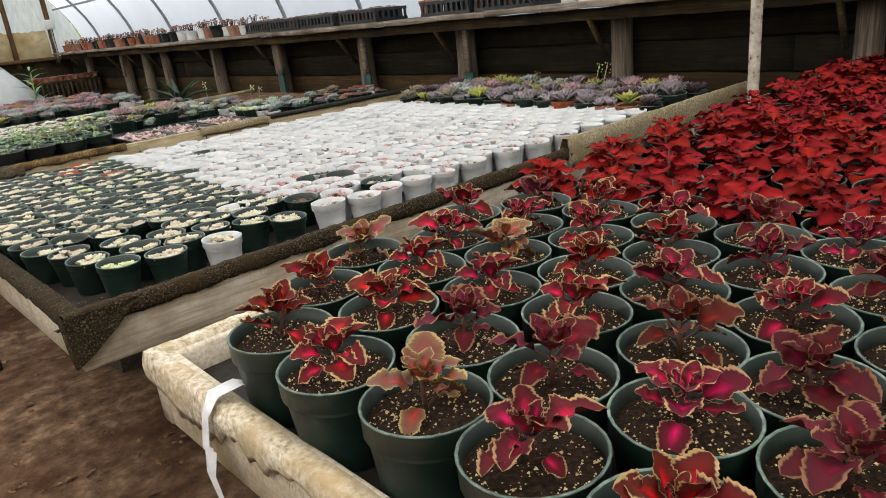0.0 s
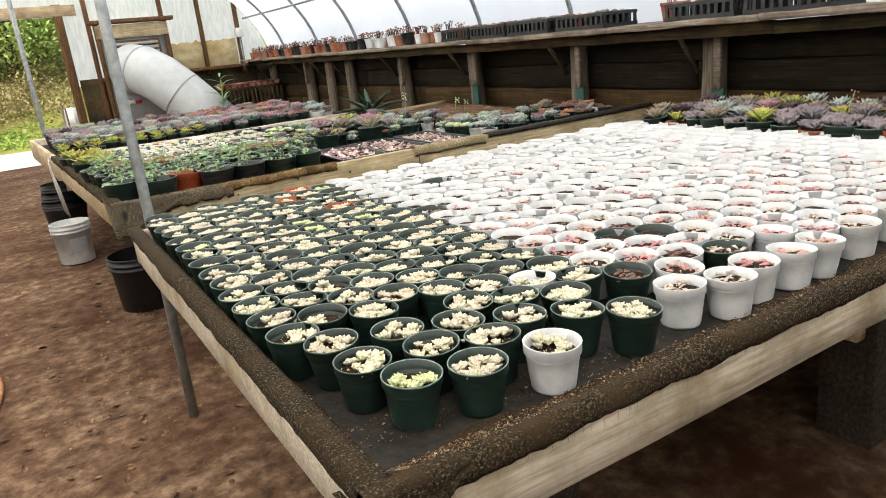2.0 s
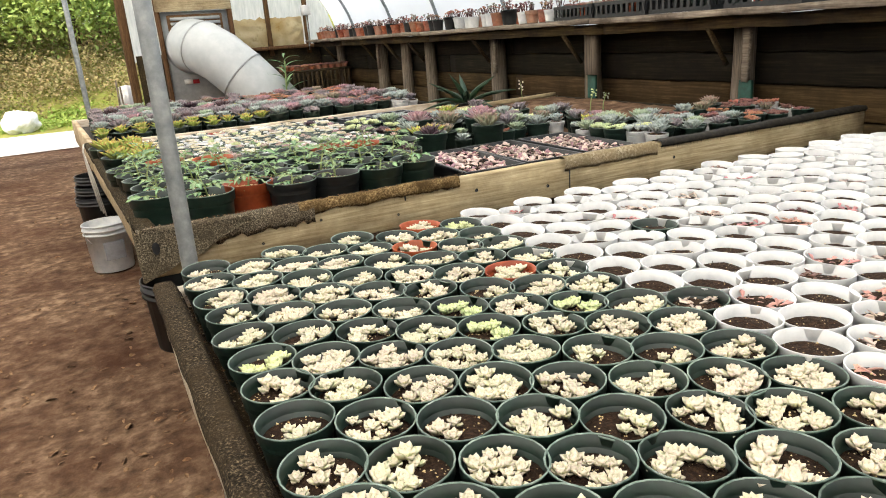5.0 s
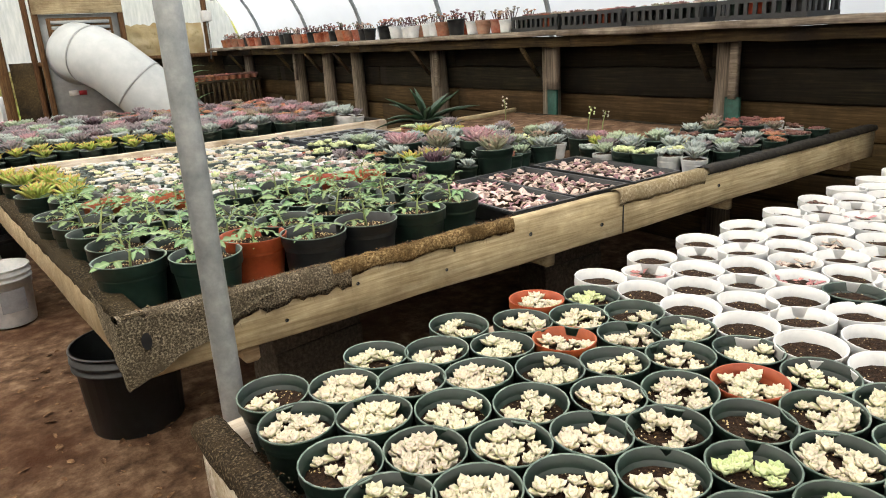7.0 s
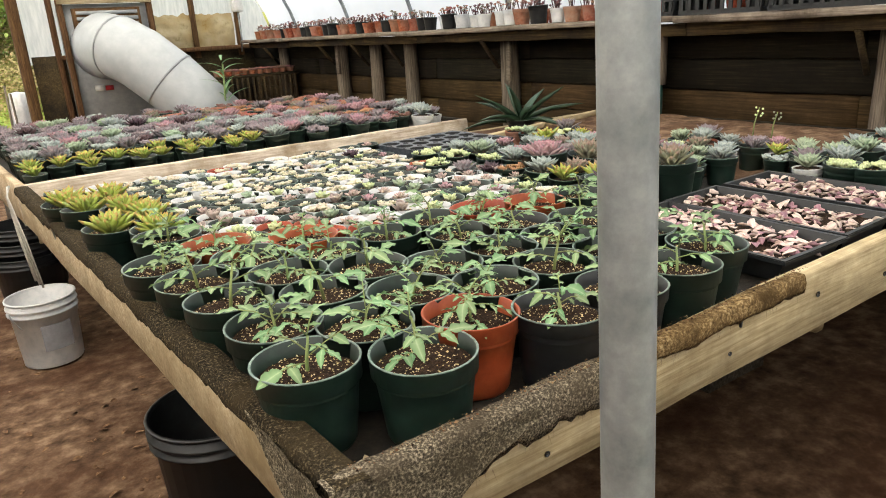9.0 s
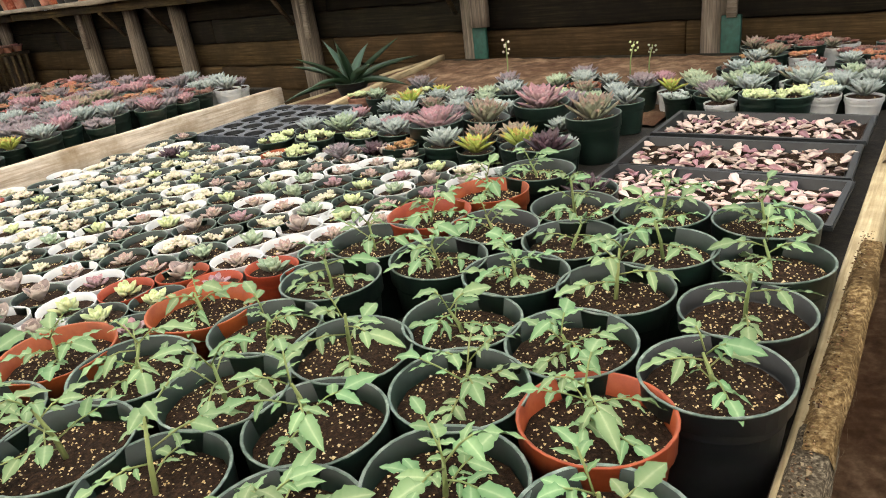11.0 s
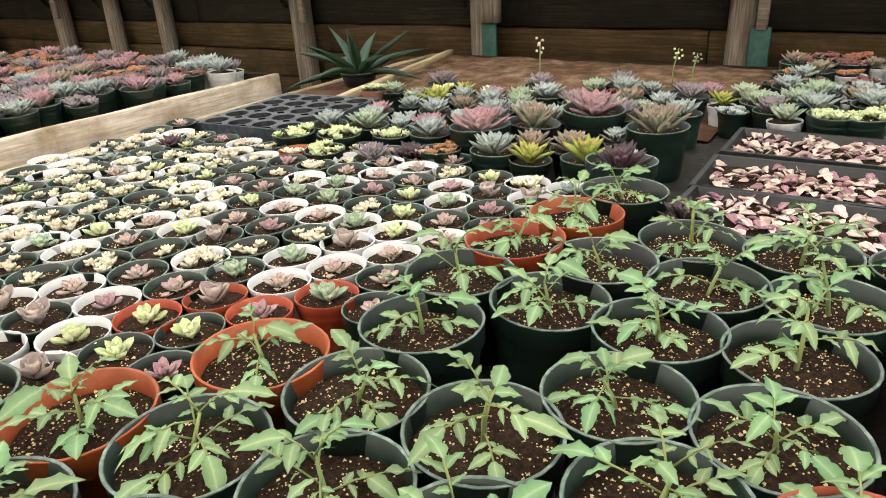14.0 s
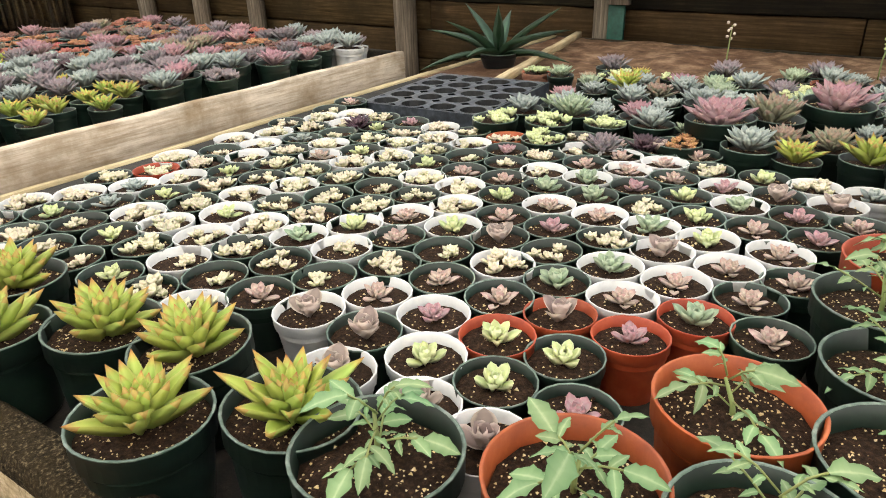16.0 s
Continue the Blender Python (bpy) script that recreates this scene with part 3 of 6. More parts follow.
for i, y in enumerate(POST_Y):
    p = thing("wall_post", "rough grey round timber post against the sleeper wall", "post", "posts along the sleeper wall")
    bm = bmesh.new()
    r = 0.07 if i % 3 else 0.08
    tube(bm, [(4.11 + 0.012 * noise.noise(Vector((i, z, 0))), y + 0.012 * noise.noise(Vector((i, z, 5))), z) for z in (0.0, 0.3, 0.6, 0.9, 1.15, 1.385)], [r * 1.05, r, r * 0.98, r, r * 0.96, r * 0.97], 14)
    part("shaft", bm, POST_WOOD, p)
    if i in (4, 5, 3):
        part("painted_board", solid(4.005, 4.03, y - 0.15, y - 0.055, 0.55, 1.03, 0.004), GREENPAINT, p, "board painted dark green")
    if i == 5:
        part("nailed_block", plank(0.34, 0.05, 0.115, "z", 3, 4), POST_WOOD, p).location = (3.975, y - 0.18, 1.035)
    if i in (4, 6, 3, 9):
        part("nailed_strip", plank(0.36, 0.03, 0.05, "z", 8 + i, 4), SHELF_WOOD, p).location = (3.99, y - 0.13, 1.02)
shelf = thing("shelf", "long weathered timber shelf on top of the sleeper wall", "shelf", kind="structure")
rnd = random.Random(8)
y = -2.6
k = 0
while y < 13.2:
    ln = min(2.9, 13.3 - y)
    b = part("shelf_board", plank(ln - 0.006, 0.42, 0.038, "y", 40 + k, 18, 0.012), SHELF_WOOD, shelf)
    b.location, b.rotation_euler = (3.74 + rnd.uniform(-0.02, 0.01), y, 1.418), (rnd.uniform(-0.003, 0.003), 0, 0)
    b = part("shelf_board", plank(ln - 0.006, 0.34, 0.036, "y", 60 + k, 18, 0.01), SHELF_WOOD, shelf)
    b.location = (4.165, y, 1.418)
    b = part("bearer", plank(ln - 0.006, 0.04, 0.075, "y", 80 + k, 18, 0.01), TIMBER, shelf)
    b.location = (3.86, y, 1.342)
    y += ln
    k += 1
for i, y in enumerate(POST_Y):
    bm = bmesh.new()
    tube(bm, [(3.86, y + 0.07, 1.35), (4.06, y + 0.09, 1.12)], 0.018, 6)
    part("bracket", bm, TIMBER, shelf)

# film roof on hoops
ARCH = [(0.45 + 4.1 * math.cos(a), 1.3 + 2.25 * math.sin(a)) for a in (math.pi * i / 40 for i in range(41))]
bm = bmesh.new()
rows = [[bm.verts.new((x, y, z)) for x, z in ARCH] for y in [-2.6 + 0.83 * i for i in range(21)]]
for p, q in zip(rows, rows[1:]):
    for i in range(40):
        bm.faces.new((p[i], p[i + 1], q[i + 1], q[i]))
roof = tagged(part("ceiling", bm, FILM), "white translucent plastic greenhouse film stretched over hoops", "roof film", kind="structure")
HOOPS = (-1.9, -0.45, 1.05, 2.55, 4.05, 5.53, 6.92, 8.4, 9.98, 11.42, 13.0)
bm = bmesh.new()
tube(bm, [(0.45 + (x - 0.45) * 0.992, 0, z - 0.02) for x, z in ARCH], 0.021, 8)
HOOP = mesh_of(bm, "hoop", STEEL)
for y in HOOPS:
    h = part("hoop", HOOP)
    h.location = (0, y, 0)
    tagged(h, "curved galvanised steel greenhouse hoop", "hoop", "greenhouse hoops")
for x, z in ((4.12, 2.18), (0.45, 3.5)):
    bm = bmesh.new()
    tube(bm, [(x, -2.6, z), (x, 14.0, z)], 0.017, 8)
    tagged(part("purlin", bm, STEEL), "galvanised steel purlin pipe under the roof film", "pipe", "purlins")
# sides out of view; the inner partition is added only to cut low side light
inner = tagged(part("wall_inner_west", solid(-2.35, -2.27, -2.6, 13.9, 0.0, 2.0), TIMBER), "plain dark timber partition along the aisle", "wall", kind="structure")
wl = tagged(part("wall_west", solid(-3.72, -3.62, -2.6, 14.0, 0.0, 1.3), TIMBER), "low dark timber side wall", "wall", kind="structure")


def gable(name, y, hole=None, label=""):
    """An end wall of film under the arch, with a doorway."""
    bm = bmesh.new()
    cols = [-3.62 + 8.15 * i / 60 for i in range(61)]
    top = lambda x: 1.3 + 2.25 * math.sqrt(max(0, 1 - ((x - 0.45) / 4.1) ** 2))
    for a, b in zip(cols, cols[1:]):
        lo = hole[2] if hole and hole[0] <= (a + b) / 2 <= hole[1] else 1.3
        for z0, z1a, z1b in ((lo, top(a), top(b)),):
            if max(z1a, z1b) > lo + 0.02:
                vs = [bm.verts.new(c) for c in ((a, y, lo), (b, y, lo), (b, y, max(lo, z1b)), (a, y, max(lo, z1a)))]
                bm.faces.new(vs)
    bmesh.ops.remove_doubles(bm, verts=bm.verts, dist=0.0005)
    ob = tagged(part(name, bm, PANEL, smooth=False), label, "wall", kind="structure")
    ob.visible_shadow = False
    return ob


gable("wall_south", -2.6, None, "translucent plastic end wall")
part("wall_south_base", solid(-3.62, 4.2, -2.66, -2.58, 0, 1.3), TIMBER)
tagged(bpy.data.objects["wall_south_base"], "low timber base of the end wall", "wall", kind="structure")
EY = 14.0
gable("wall_north", EY + 0.06, (-2.3, 1.16, 2.42), "fogged translucent plastic end wall on brown studs")
nb = part("wall_north_base", solid(1.22, 4.2, EY + 0.03, EY + 0.055, 0, 1.4), TIMBER)
tagged(nb, "dark board base of the end wall", "wall", kind="structure")
tagged(part("wall_north_side", solid(-3.62, -2.3, EY + 0.03, EY + 0.09, 0, 1.3), TIMBER), "dark board base of the end wall", "wall", kind="structure")
door = thing("door_1", "wide open doorway framed in brown and pale timber", "doorway", kind="structure")
part("door_post", plank(2.6, 0.13, 0.13, "z", 4, 8), BROWN_WOOD, door).location = (1.06, EY - 0.06, 0)
part("door_post", plank(2.6, 0.13, 0.13, "z", 5, 8), BROWN_WOOD, door).location = (-2.4, EY - 0.06, 0)
part("header", plank(4.0, 0.06, 0.17, "x", 6, 8), WOOD_PALE, door).location = (-2.6, EY - 0.07, 2.42)
for i, x in enumerate((1.5, 2.67, 3.30, 3.95)):
    bm = plank(1.95 if i else 2.3, 0.07, 0.08, "z", 30 + i, 8)
    s = tagged(part("stud", bm, BROWN_WOOD), "brown timber stud of the end wall", "stud", "end wall studs", "structure")
    s.location = (x, EY - 0.06, 1.25 if i else 0.4)
s = tagged(part("sill", plank(2.9, 0.14, 0.06, "x", 37, 8), BROWN_WOOD), "brown timber rail along the end wall", "rail", kind="structure")
s.location = (1.55, EY - 0.12, 1.34)
bm = bmesh.new()
cols, tiers = 40, 14
grid = [[bm.verts.new((2.76 + 1.16 * i / cols, EY + 0.02 - 0.05 * math.sin(math.pi * j / tiers) * (0.7 + 0.6 * noise.noise(Vector((i * 0.3, j * 0.3, 1)))), 1.39 + 0.46 * j / tiers + (0.05 * noise.noise(Vector((i * 0.35, 4, 0))) if j == tiers else 0))) for i in range(cols + 1)] for j in range(tiers + 1)]
for j in range(tiers):
    for i in range(cols):
        bm.faces.new((grid[j][i], grid[j][i + 1], grid[j + 1][i + 1], grid[j + 1][i]))
tagged(part("insulation", bm, FLUFF), "yellowed fluffy insulation stuffed behind the plastic", "insulation")

# ---- fan unit with its duct ----
fan = thing("fan_heater", "grey sheet metal fan box in timber with wide duct elbow", "fan heater")
bx0, bx1 = 1.60, 2.60
part("casing", solid(bx0, bx1, EY - 0.55, EY - 0.05, 0.35, 2.0, 0.01), SHEET, fan)
part("shutter_box", solid(bx0 + 0.1, bx1 - 0.1, EY - 0.62, EY - 0.545, 1.62, 1.95, 0.01), BROWN_WOOD, fan, "dark timber shutter frame")
for k in range(4):
    z = 1.66 + k * 0.07
    bm = solid(bx0 + 0.14, bx1 - 0.14, EY - 0.655, EY - 0.622, z, z + 0.045, 0.006)
    part("louvre", bm, SHEET, fan)
for x in (bx0 - 0.06, bx1 - 0.01):
    part("frame_post", plank(2.0, 0.07, 0.07, "z", 9, 8), BROWN_WOOD, fan).location = (x, EY - 0.63, 0.25)
part("frame_top", plank(bx1 - bx0 + 0.3, 0.3, 0.06, "x", 10, 8), BROWN_WOOD, fan).location = (bx0 - 0.14, EY - 0.72, 2.22)
part("frame_board", plank(bx1 - bx0 + 0.1, 0.05, 0.2, "x", 11, 8), WOOD_PALE, fan).location = (bx0 - 0.05, EY - 0.66, 2.0)
DUCT = [(2.0, 13.50, 1.46), (2.0, 13.2, 1.50), (2.08, 12.95, 1.46), (2.27, 12.74, 1.31), (2.52, 12.58, 1.04), (2.76, 12.44, 0.74), (3.05, 12.28, 0.38)]
bm = bmesh.new()
tube(bm, DUCT, 0.385, 28)
duct = part("duct", bm, PVC, fan, "pale grey round duct elbow in mitred segments")
for k in (2, 4):
    bm = bmesh.new()
    a, b = Vector(DUCT[k]), Vector(DUCT[k + 1])
    d = (Vector(DUCT[k + 1]) - Vector(DUCT[k - 1])).normalized()
    tube(bm, [a - d * 0.012, a + d * 0.012], 0.391, 28)
    part("seam_band", bm, SHEET, duct)
part("label_plate", solid(1.80, 1.92, EY - 0.57, EY - 0.553, 0.94, 1.01), LABEL_WHITE, fan, "small white label")
part("warning_plate", solid(1.925, 2.02, EY - 0.57, EY - 0.553, 0.94, 1.0), LABEL_RED, fan, "small red label")
eb = thing("electric_box", "small pale electric box on the end wall post", "electric box")
part("casing", solid(3.9, 4.04, EY - 0.2, EY - 0.06, 1.86, 2.02, 0.012), LABEL_WHITE, eb)
bm = bmesh.new()
tube(bm, [(3.97, EY - 0.13, 1.86), (3.98, EY - 0.12, 1.5), (3.96, EY - 0.12, 1.3)], 0.012, 8)
part("conduit", bm, STEEL, eb)

# ---- poles ----
def pole(x, y, z1, r, mat, label, lean=(0, 0)):
    p = thing("support_pole", label, "pole", "roof support poles")
    bm = bmesh.new()
    tube(bm, [(x + lean[0] * t, y + lean[1] * t, GZ - 0.05 + (z1 + 0.05 - GZ) * t) for t in (0, 0.25, 0.5, 0.75, 1)], r, 20)
    part("shaft", bm, mat, p)
    return p


def arch_z(x):
    return 1.3 + 2.25 * math.sqrt(max(0, 1 - ((x - 0.45) / 4.1) ** 2)) - 0.03


pole(0.548, 3.698, arch_z(0.5), 0.021, STEEL, "bare galvanised steel roof pole at the bench corner", (0.03, 0.14))
pole(0.40, 9.45, arch_z(0.4), 0.024, STEEL, "bare galvanised steel roof pole beside the far bench")
PEELING = two_scale("peeling_white_paint", [(0.36, "4c4036"), (0.43, "a89d8f"), (0.7, "cfc7bb")], 28, 5, 0.8, 0.4, 0.004, spec=0.2, vary=0)
pole(3.5, 1.28, arch_z(3.5), 0.026, PEELING, "grey peeling wooden pole between two benches")

# ---- benches ----
def drape(a, b, out, z, over, thick, mat, parent, seed, inner=0.05, ragged=0.5, label="", run=0.0):
    """Felt lining pulled over the top of a bench side, hanging down unevenly outside."""
    a, b, out = Vector(a), Vector(b), Vector(out)
    n = max(8, int((b - a).length / 0.013))
    bm = bmesh.new()
    rows = []
    for i in range(n + 1):
        s = i / n
        p = a.lerp(b, s)
        q = (b - a).length * s
        w = noise.noise(Vector((q * 3.1, seed, 0))) * 0.5 + noise.noise(Vector((q * 11, seed, 2))) * 0.35 + noise.noise(Vector((q * 45, seed, 5))) * 0.3
        ov = max(0.012, over * (1 + ragged * w * 1.6))
        top = z + 0.009 + 0.005 * noise.noise(Vector((q * 6, seed, 9))) + 0.004 * noise.noise(Vector((q * 38, seed, 4)))
        bulge = 0.004 + 0.006 * noise.noise(Vector((q * 8, seed, 6)))
        prof = [(-thick - 0.008, z - inner), (-thick - 0.012 - bulge * 0.4, z - inner * 0.3), (-thick * 0.95, top - 0.001), (-thick * 0.45, top + 0.003 * noise.noise(Vector((q * 55, seed, 7)))), (0.003, top - 0.001), (0.006 + bulge, z - ov * 0.3), (0.006 + bulge * 0.8, z - ov * 0.7), (0.005, z - ov), (0.002, z - ov + 0.004)]
        if run:
            rw = run * (1 + 0.3 * noise.noise(Vector((q * 5, seed, 3))))
            dz = 0.004 * noise.noise(Vector((q * 14, seed, 8)))
            prof = [(-rw - 0.05, z - inner + 0.004), (-rw - 0.01, z - inner + 0.009 + dz), (-rw * 0.66 - 0.01, z - inner * 0.62 + dz * 2), (-thick - 0.012, z - inner * 0.22 + dz)] + prof[2:]
        rows.append([bm.verts.new((p.x + out.x * d, p.y + out.y * d, h)) for d, h in prof])
    for p, q in zip(rows, rows[1:]):
        for j in range(len(p) - 1):
            bm.faces.new((p[j], q[j], q[j + 1], p[j + 1])).material_index = 1 if j >= len(p) - 2 else 0
    rnd = random.Random(seed)
    for _ in range(int((b - a).length * 90)):
        row = rnd.choice(rows)
        v = row[-2].co
        c = v + Vector((rnd.uniform(-0.01, 0.01), rnd.uniform(-0.01, 0.01), 0.004))
        d = Vector((rnd.uniform(-0.006, 0.006), rnd.uniform(-0.006, 0.006), -rnd.uniform(0.008, 0.026)))
        e = (b - a).normalized() * 0.0009
        bm.faces.new([bm.verts.new(c - e), bm.verts.new(c + e), bm.verts.new(c + d)]).material_index = 1
    bmesh.ops.recalc_face_normals(bm, faces=bm.faces)
    return part("lining", bm, (mat, FELT_PALE if mat is not DECK else DECK), parent, label)


def board(parent, name, a, b, z0, z1, thick, mat, seed, inward):
    """A side board from a to b, its outer face on that line, thick towards inward."""
    a, b = Vector((*a, 0)), Vector((*b, 0))
    bm = plank((b - a).length, thick, z1 - z0, "x", seed, max(6, int((b - a).length / 0.12)), 0.005)
    ang = math.atan2((b - a).y, (b - a).x)
    m = Matrix.Translation((a.x, a.y, z0)) @ Matrix.Rotation(ang, 4, "Z")
    if inward < 0:
        m = m @ Matrix.Translation((0, -thick, 0))
    ob = part(name, bm, mat, parent)
    ob.matrix_basis = m
    return ob


def block_mesh():
    """A hollow concrete block with two cells."""
    bm = bmesh.new()
    l, w, h, t = 0.39, 0.19, 0.187, 0.032
    for x0, x1, y0, y1 in ((0, l, 0, t), (0, l, w - t, w), (0, t, t, w - t), (l - t, l, t, w - t), (l / 2 - t / 2, l / 2 + t / 2, t, w - t)):
        box(bm, x0, x1, y0, y1, 0, h, 0.003)
    return mesh_of(bm, "block", CONCRETE, False)


BLOCK = block_mesh()


def pier(x, y, top, turn=0, tall=4):
    p = thing("block_pier", "stack of grey hollow concrete blocks under a bench", "concrete blocks", "bench piers", pose(x, y, GZ - 0.01, 0, 0, turn))
    for k in range(tall):
        b = part("block", BLOCK, None, p)
        b.location = (0.004 * (k % 2), 0.003 * (k % 3), k * 0.19)
    if top > tall * 0.19 + GZ:
        part("packing", solid(-0.02, 0.41, 0.02, 0.17, tall * 0.19, top - GZ + 0.01, 0.004), WOOD_PALE, p)


def bench(label, x0a, x0b, x1, y0, y1, lip, deck, low, mats, thick=0.04, back=0.0):
    """A wide plant bench; its aisle side runs from (x0a, y0) to (x0b, y1)."""
    b = thing("plant_bench", label, "plant bench", "greenhouse benches")
    bm = bmesh.new()
    pts = [(x0a + thick, y0 + thick), (x1 - thick, y0 + thick), (x1 - thick, y1 - thick), (x0b + thick, y1 - thick)]
    lo = [bm.verts.new((x, y, deck - 0.03)) for x, y in pts]
    hi = [bm.verts.new((x, y, deck)) for x, y in pts]
    bm.faces.new(hi)
    bm.faces.new(lo[::-1])
    for i in range(4):
        bm.faces.new((lo[i], lo[(i + 1) % 4], hi[(i + 1) % 4], hi[i]))
    part("deck", bm, DECK, b, "wet black matting on the bench top", smooth=False)
    seed = int(y0 * 10) + 50
    board(b, "front_board", (x0a, y0), (x1, y0), low, lip, thick, mats[0], seed, 1)
    board(b, "back_board", (x0b, y1), (x1, y1), low, back or lip, thick, mats[0], seed + 1, -1)
    board(b, "aisle_board", (x0a, y0 + thick + 0.002), (x0b, y1 - thick - 0.002), low, lip, thick, mats[1], seed + 2, -1)
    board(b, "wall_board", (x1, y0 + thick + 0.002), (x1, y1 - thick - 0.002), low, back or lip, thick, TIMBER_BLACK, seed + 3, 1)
    n = max(2, int((x1 - x0a) / 1.1))
    for i in range(n + 1):
        x = max(x0a, x0b) + 0.25 + (x1 - max(x0a, x0b) - 0.4) * i / n
        jo = part("joist", plank(y1 - y0 - 2 * thick - 0.01, 0.04, 0.1, "y", seed + 5 + i, 6), WOOD_PALE, b)
        jo.location = (x, y0 + thick + 0.005, deck - 0.132)
    return b


b1 = bench("broad bench edged with bleached felt and pale boards", 0.495, 0.495, 3.9, -1.0, 1.04, 0.97, 0.92, 0.84, (WOOD_WHITE, WOOD_WHITE))
drape((0.492, 1.045, 0), (0.492, -1.0, 0), (-1, 0, 0), 0.97, 0.05, 0.026, FELT_WHITE, b1, 1, 0.05, 0.9, label="crumbling bleached felt lining")
drape((0.49, 1.043, 0), (3.9, 1.043, 0), (0, 1, 0), 0.97, 0.04, 0.026, FELT_WHITE, b1, 2, label="pale felt lining")
b2 = bench("broad plant bench with mossy dark felt over pale boards", 0.485, 0.465, 3.95, 1.5, 3.62, 0.905, 0.85, 0.782, (WOOD_WHITE_X, WOOD_WHITE))
drape((0.47, 1.497, 0), (2.35, 1.497, 0), (0, -1, 0), 0.92, 0.034, 0.026, FELT, b2, 3, 0.068, 0.3, run=0.095, label="dark mossy felt lining")
drape((2.33, 1.497, 0), (3.95, 1.497, 0), (0, -1, 0), 0.962, 0.125, 0.022, FELT_PALE, b2, 4, 0.1, ragged=0.35, label="loose pale felt lining")
drape((0.483, 1.49, 0), (0.463, 3.62, 0), (-1, 0, 0), 0.915, 0.03, 0.036, FELT, b2, 5, 0.062, 0.6, run=0.03, label="dark mossy felt lining")
b3 = bench("broad plant bench with frayed felt at its corner", 0.47, 0.345, 3.9, 4.115, 6.75, 0.93, 0.86, 0.785, (WOOD_PALE, WOOD_PALE_Y), back=0.866)
drape((0.455, 4.112, 0), (1.0, 4.112, 0), (0, -1, 0), 0.93, 0.06, 0.03, FELT_GREY, b3, 6, 0.07, 0.55, label="frayed grey felt lining")
drape((0.95, 4.112, 0), (1.55, 4.112, 0), (0, -1, 0), 0.932, 0.03, 0.024, FELT_TAN, b3, 7, ragged=0.6, label="brown rolled felt lining")
drape((2.02, 4.112, 0), (2.5, 4.112, 0), (0, -1, 0), 0.932, 0.045, 0.03, FELT_PALE, b3, 8, ragged=0.3, label="pale felt lining")
drape((2.52, 4.112, 0), (3.9, 4.112, 0), (0, -1, 0), 0.931, 0.018, 0.045, DECK, b3, 9, ragged=0.3, label="black plastic lining")
drape((0.468, 4.105, 0), (0.343, 6.75, 0), (-1, 0.05, 0), 0.93, 0.028, 0.045, FELT, b3, 10, ragged=0.8, label="dark mossy felt lining")


def corner_patch(bench_ob, x, y, z, back, along, drop, mat, label):
    """Felt wrapped round the near aisle corner of a bench, deepest at the corner."""
    bm = bmesh.new()
    n, m = 44, 9
    rows = []
    for i in range(n + 1):
        s = i / n * (back + along)
        side = s < back
        px, py = (x, y + back - s) if side else (x + s - back, y)
        t = s / back if side else 1 - (s - back) / along
        d = drop * max(0.12, max(0.0, t) ** 0.8) + 0.014 * noise.noise(Vector((s * 14, y, 1)))
        row = []
        for j in range(m + 1):
            w = 0.004 + 0.004 * noise.noise(Vector((s * 25, j * 0.5, y)))
            row.append(bm.verts.new((px - (w if side or s - back < 0.01 else 0), py - (0 if side and back - s > 0.01 else w), z - d * j / m)))
        rows.append(row)
    for p, q in zip(rows, rows[1:]):
        for j in range(m):
            bm.faces.new((p[j], p[j + 1], q[j + 1], q[j]))
    part("corner_patch", bm, mat, bench_ob, label)


corner_patch(b3, 0.452, 4.097, 0.935, 0.28, 0.34, 0.155, FELT_GREY, "grey felt wrapped round the corner")
corner_patch(b2, 0.468, 1.483, 0.93, 0.07, 0.16, 0.12, FELT, "dark felt wrapped round the corner")


def grit(bench_ob, count, seed, place, label):
    """Crumbs of moss, bark and grit caught on a lining; place gives a spot from two numbers in 0..1."""
    bm, r2 = bmesh.new(), random.Random(seed)
    for _ in range(count):
        c = Vector(place(r2.random(), r2.random() ** 1.3))
        q = r2.uniform(0.0007, 0.0019) * (1 + 1.8 * r2.random() ** 8)
        t = Matrix.Rotation(r2.random() * 6, 3, "Z") @ Matrix.Rotation(r2.uniform(-0.6, 0.6), 3, "X")
        vs = [bm.verts.new(c + t @ Vector(p) * q) for p in ((1.3, 0, 0), (-0.6, 0.9, 0), (-0.5, -0.8, 0.1), (0.1, 0.1, 0.9))]
        mi = r2.choice((0, 0, 1, 2))
        for f in ((0, 1, 3), (1, 2, 3), (2, 0, 3)):
            bm.faces.new([vs[w] for w in f]).material_index = mi
    g = part("grit", bm, (DRYLEAF, FELT_PALE, SOIL), bench_ob, label, smooth=False)
    g["kind"] = "stuff"


grit(b2, 2600, 5, lambda a, b: (0.56 + 2.3 * a * a, 1.515 + 0.12 * b, 0.93 - 0.07 * b), "brown crumbs caught on the lining")
grit(b2, 1300, 6, lambda a, b: (0.495 + 0.06 * b, 1.6 + 1.95 * a, 0.921 - 0.055 * b), "brown crumbs caught on the lining")
grit(b2, 700, 7, lambda a, b: (0.56 + 0.7 * a, 1.62 + 0.1 * b + 0.1 * (1 - a), 0.8535), "soil crumbs spilt on the matting")
grit(b3, 600, 8, lambda a, b: (0.49 + 1.1 * a, 4.122 + 0.02 * b, 0.941), "brown crumbs caught on the lining")
bm = bmesh.new()
bmesh.ops.create_circle(bm, cap_ends=True, segments=12, radius=1, matrix=Matrix.Translation((0.5, 4.086, 0.885)) @ Matrix.Rotation(math.pi / 2, 4, "X") @ Matrix.Diagonal((0.011, 0.02, 1, 1)))
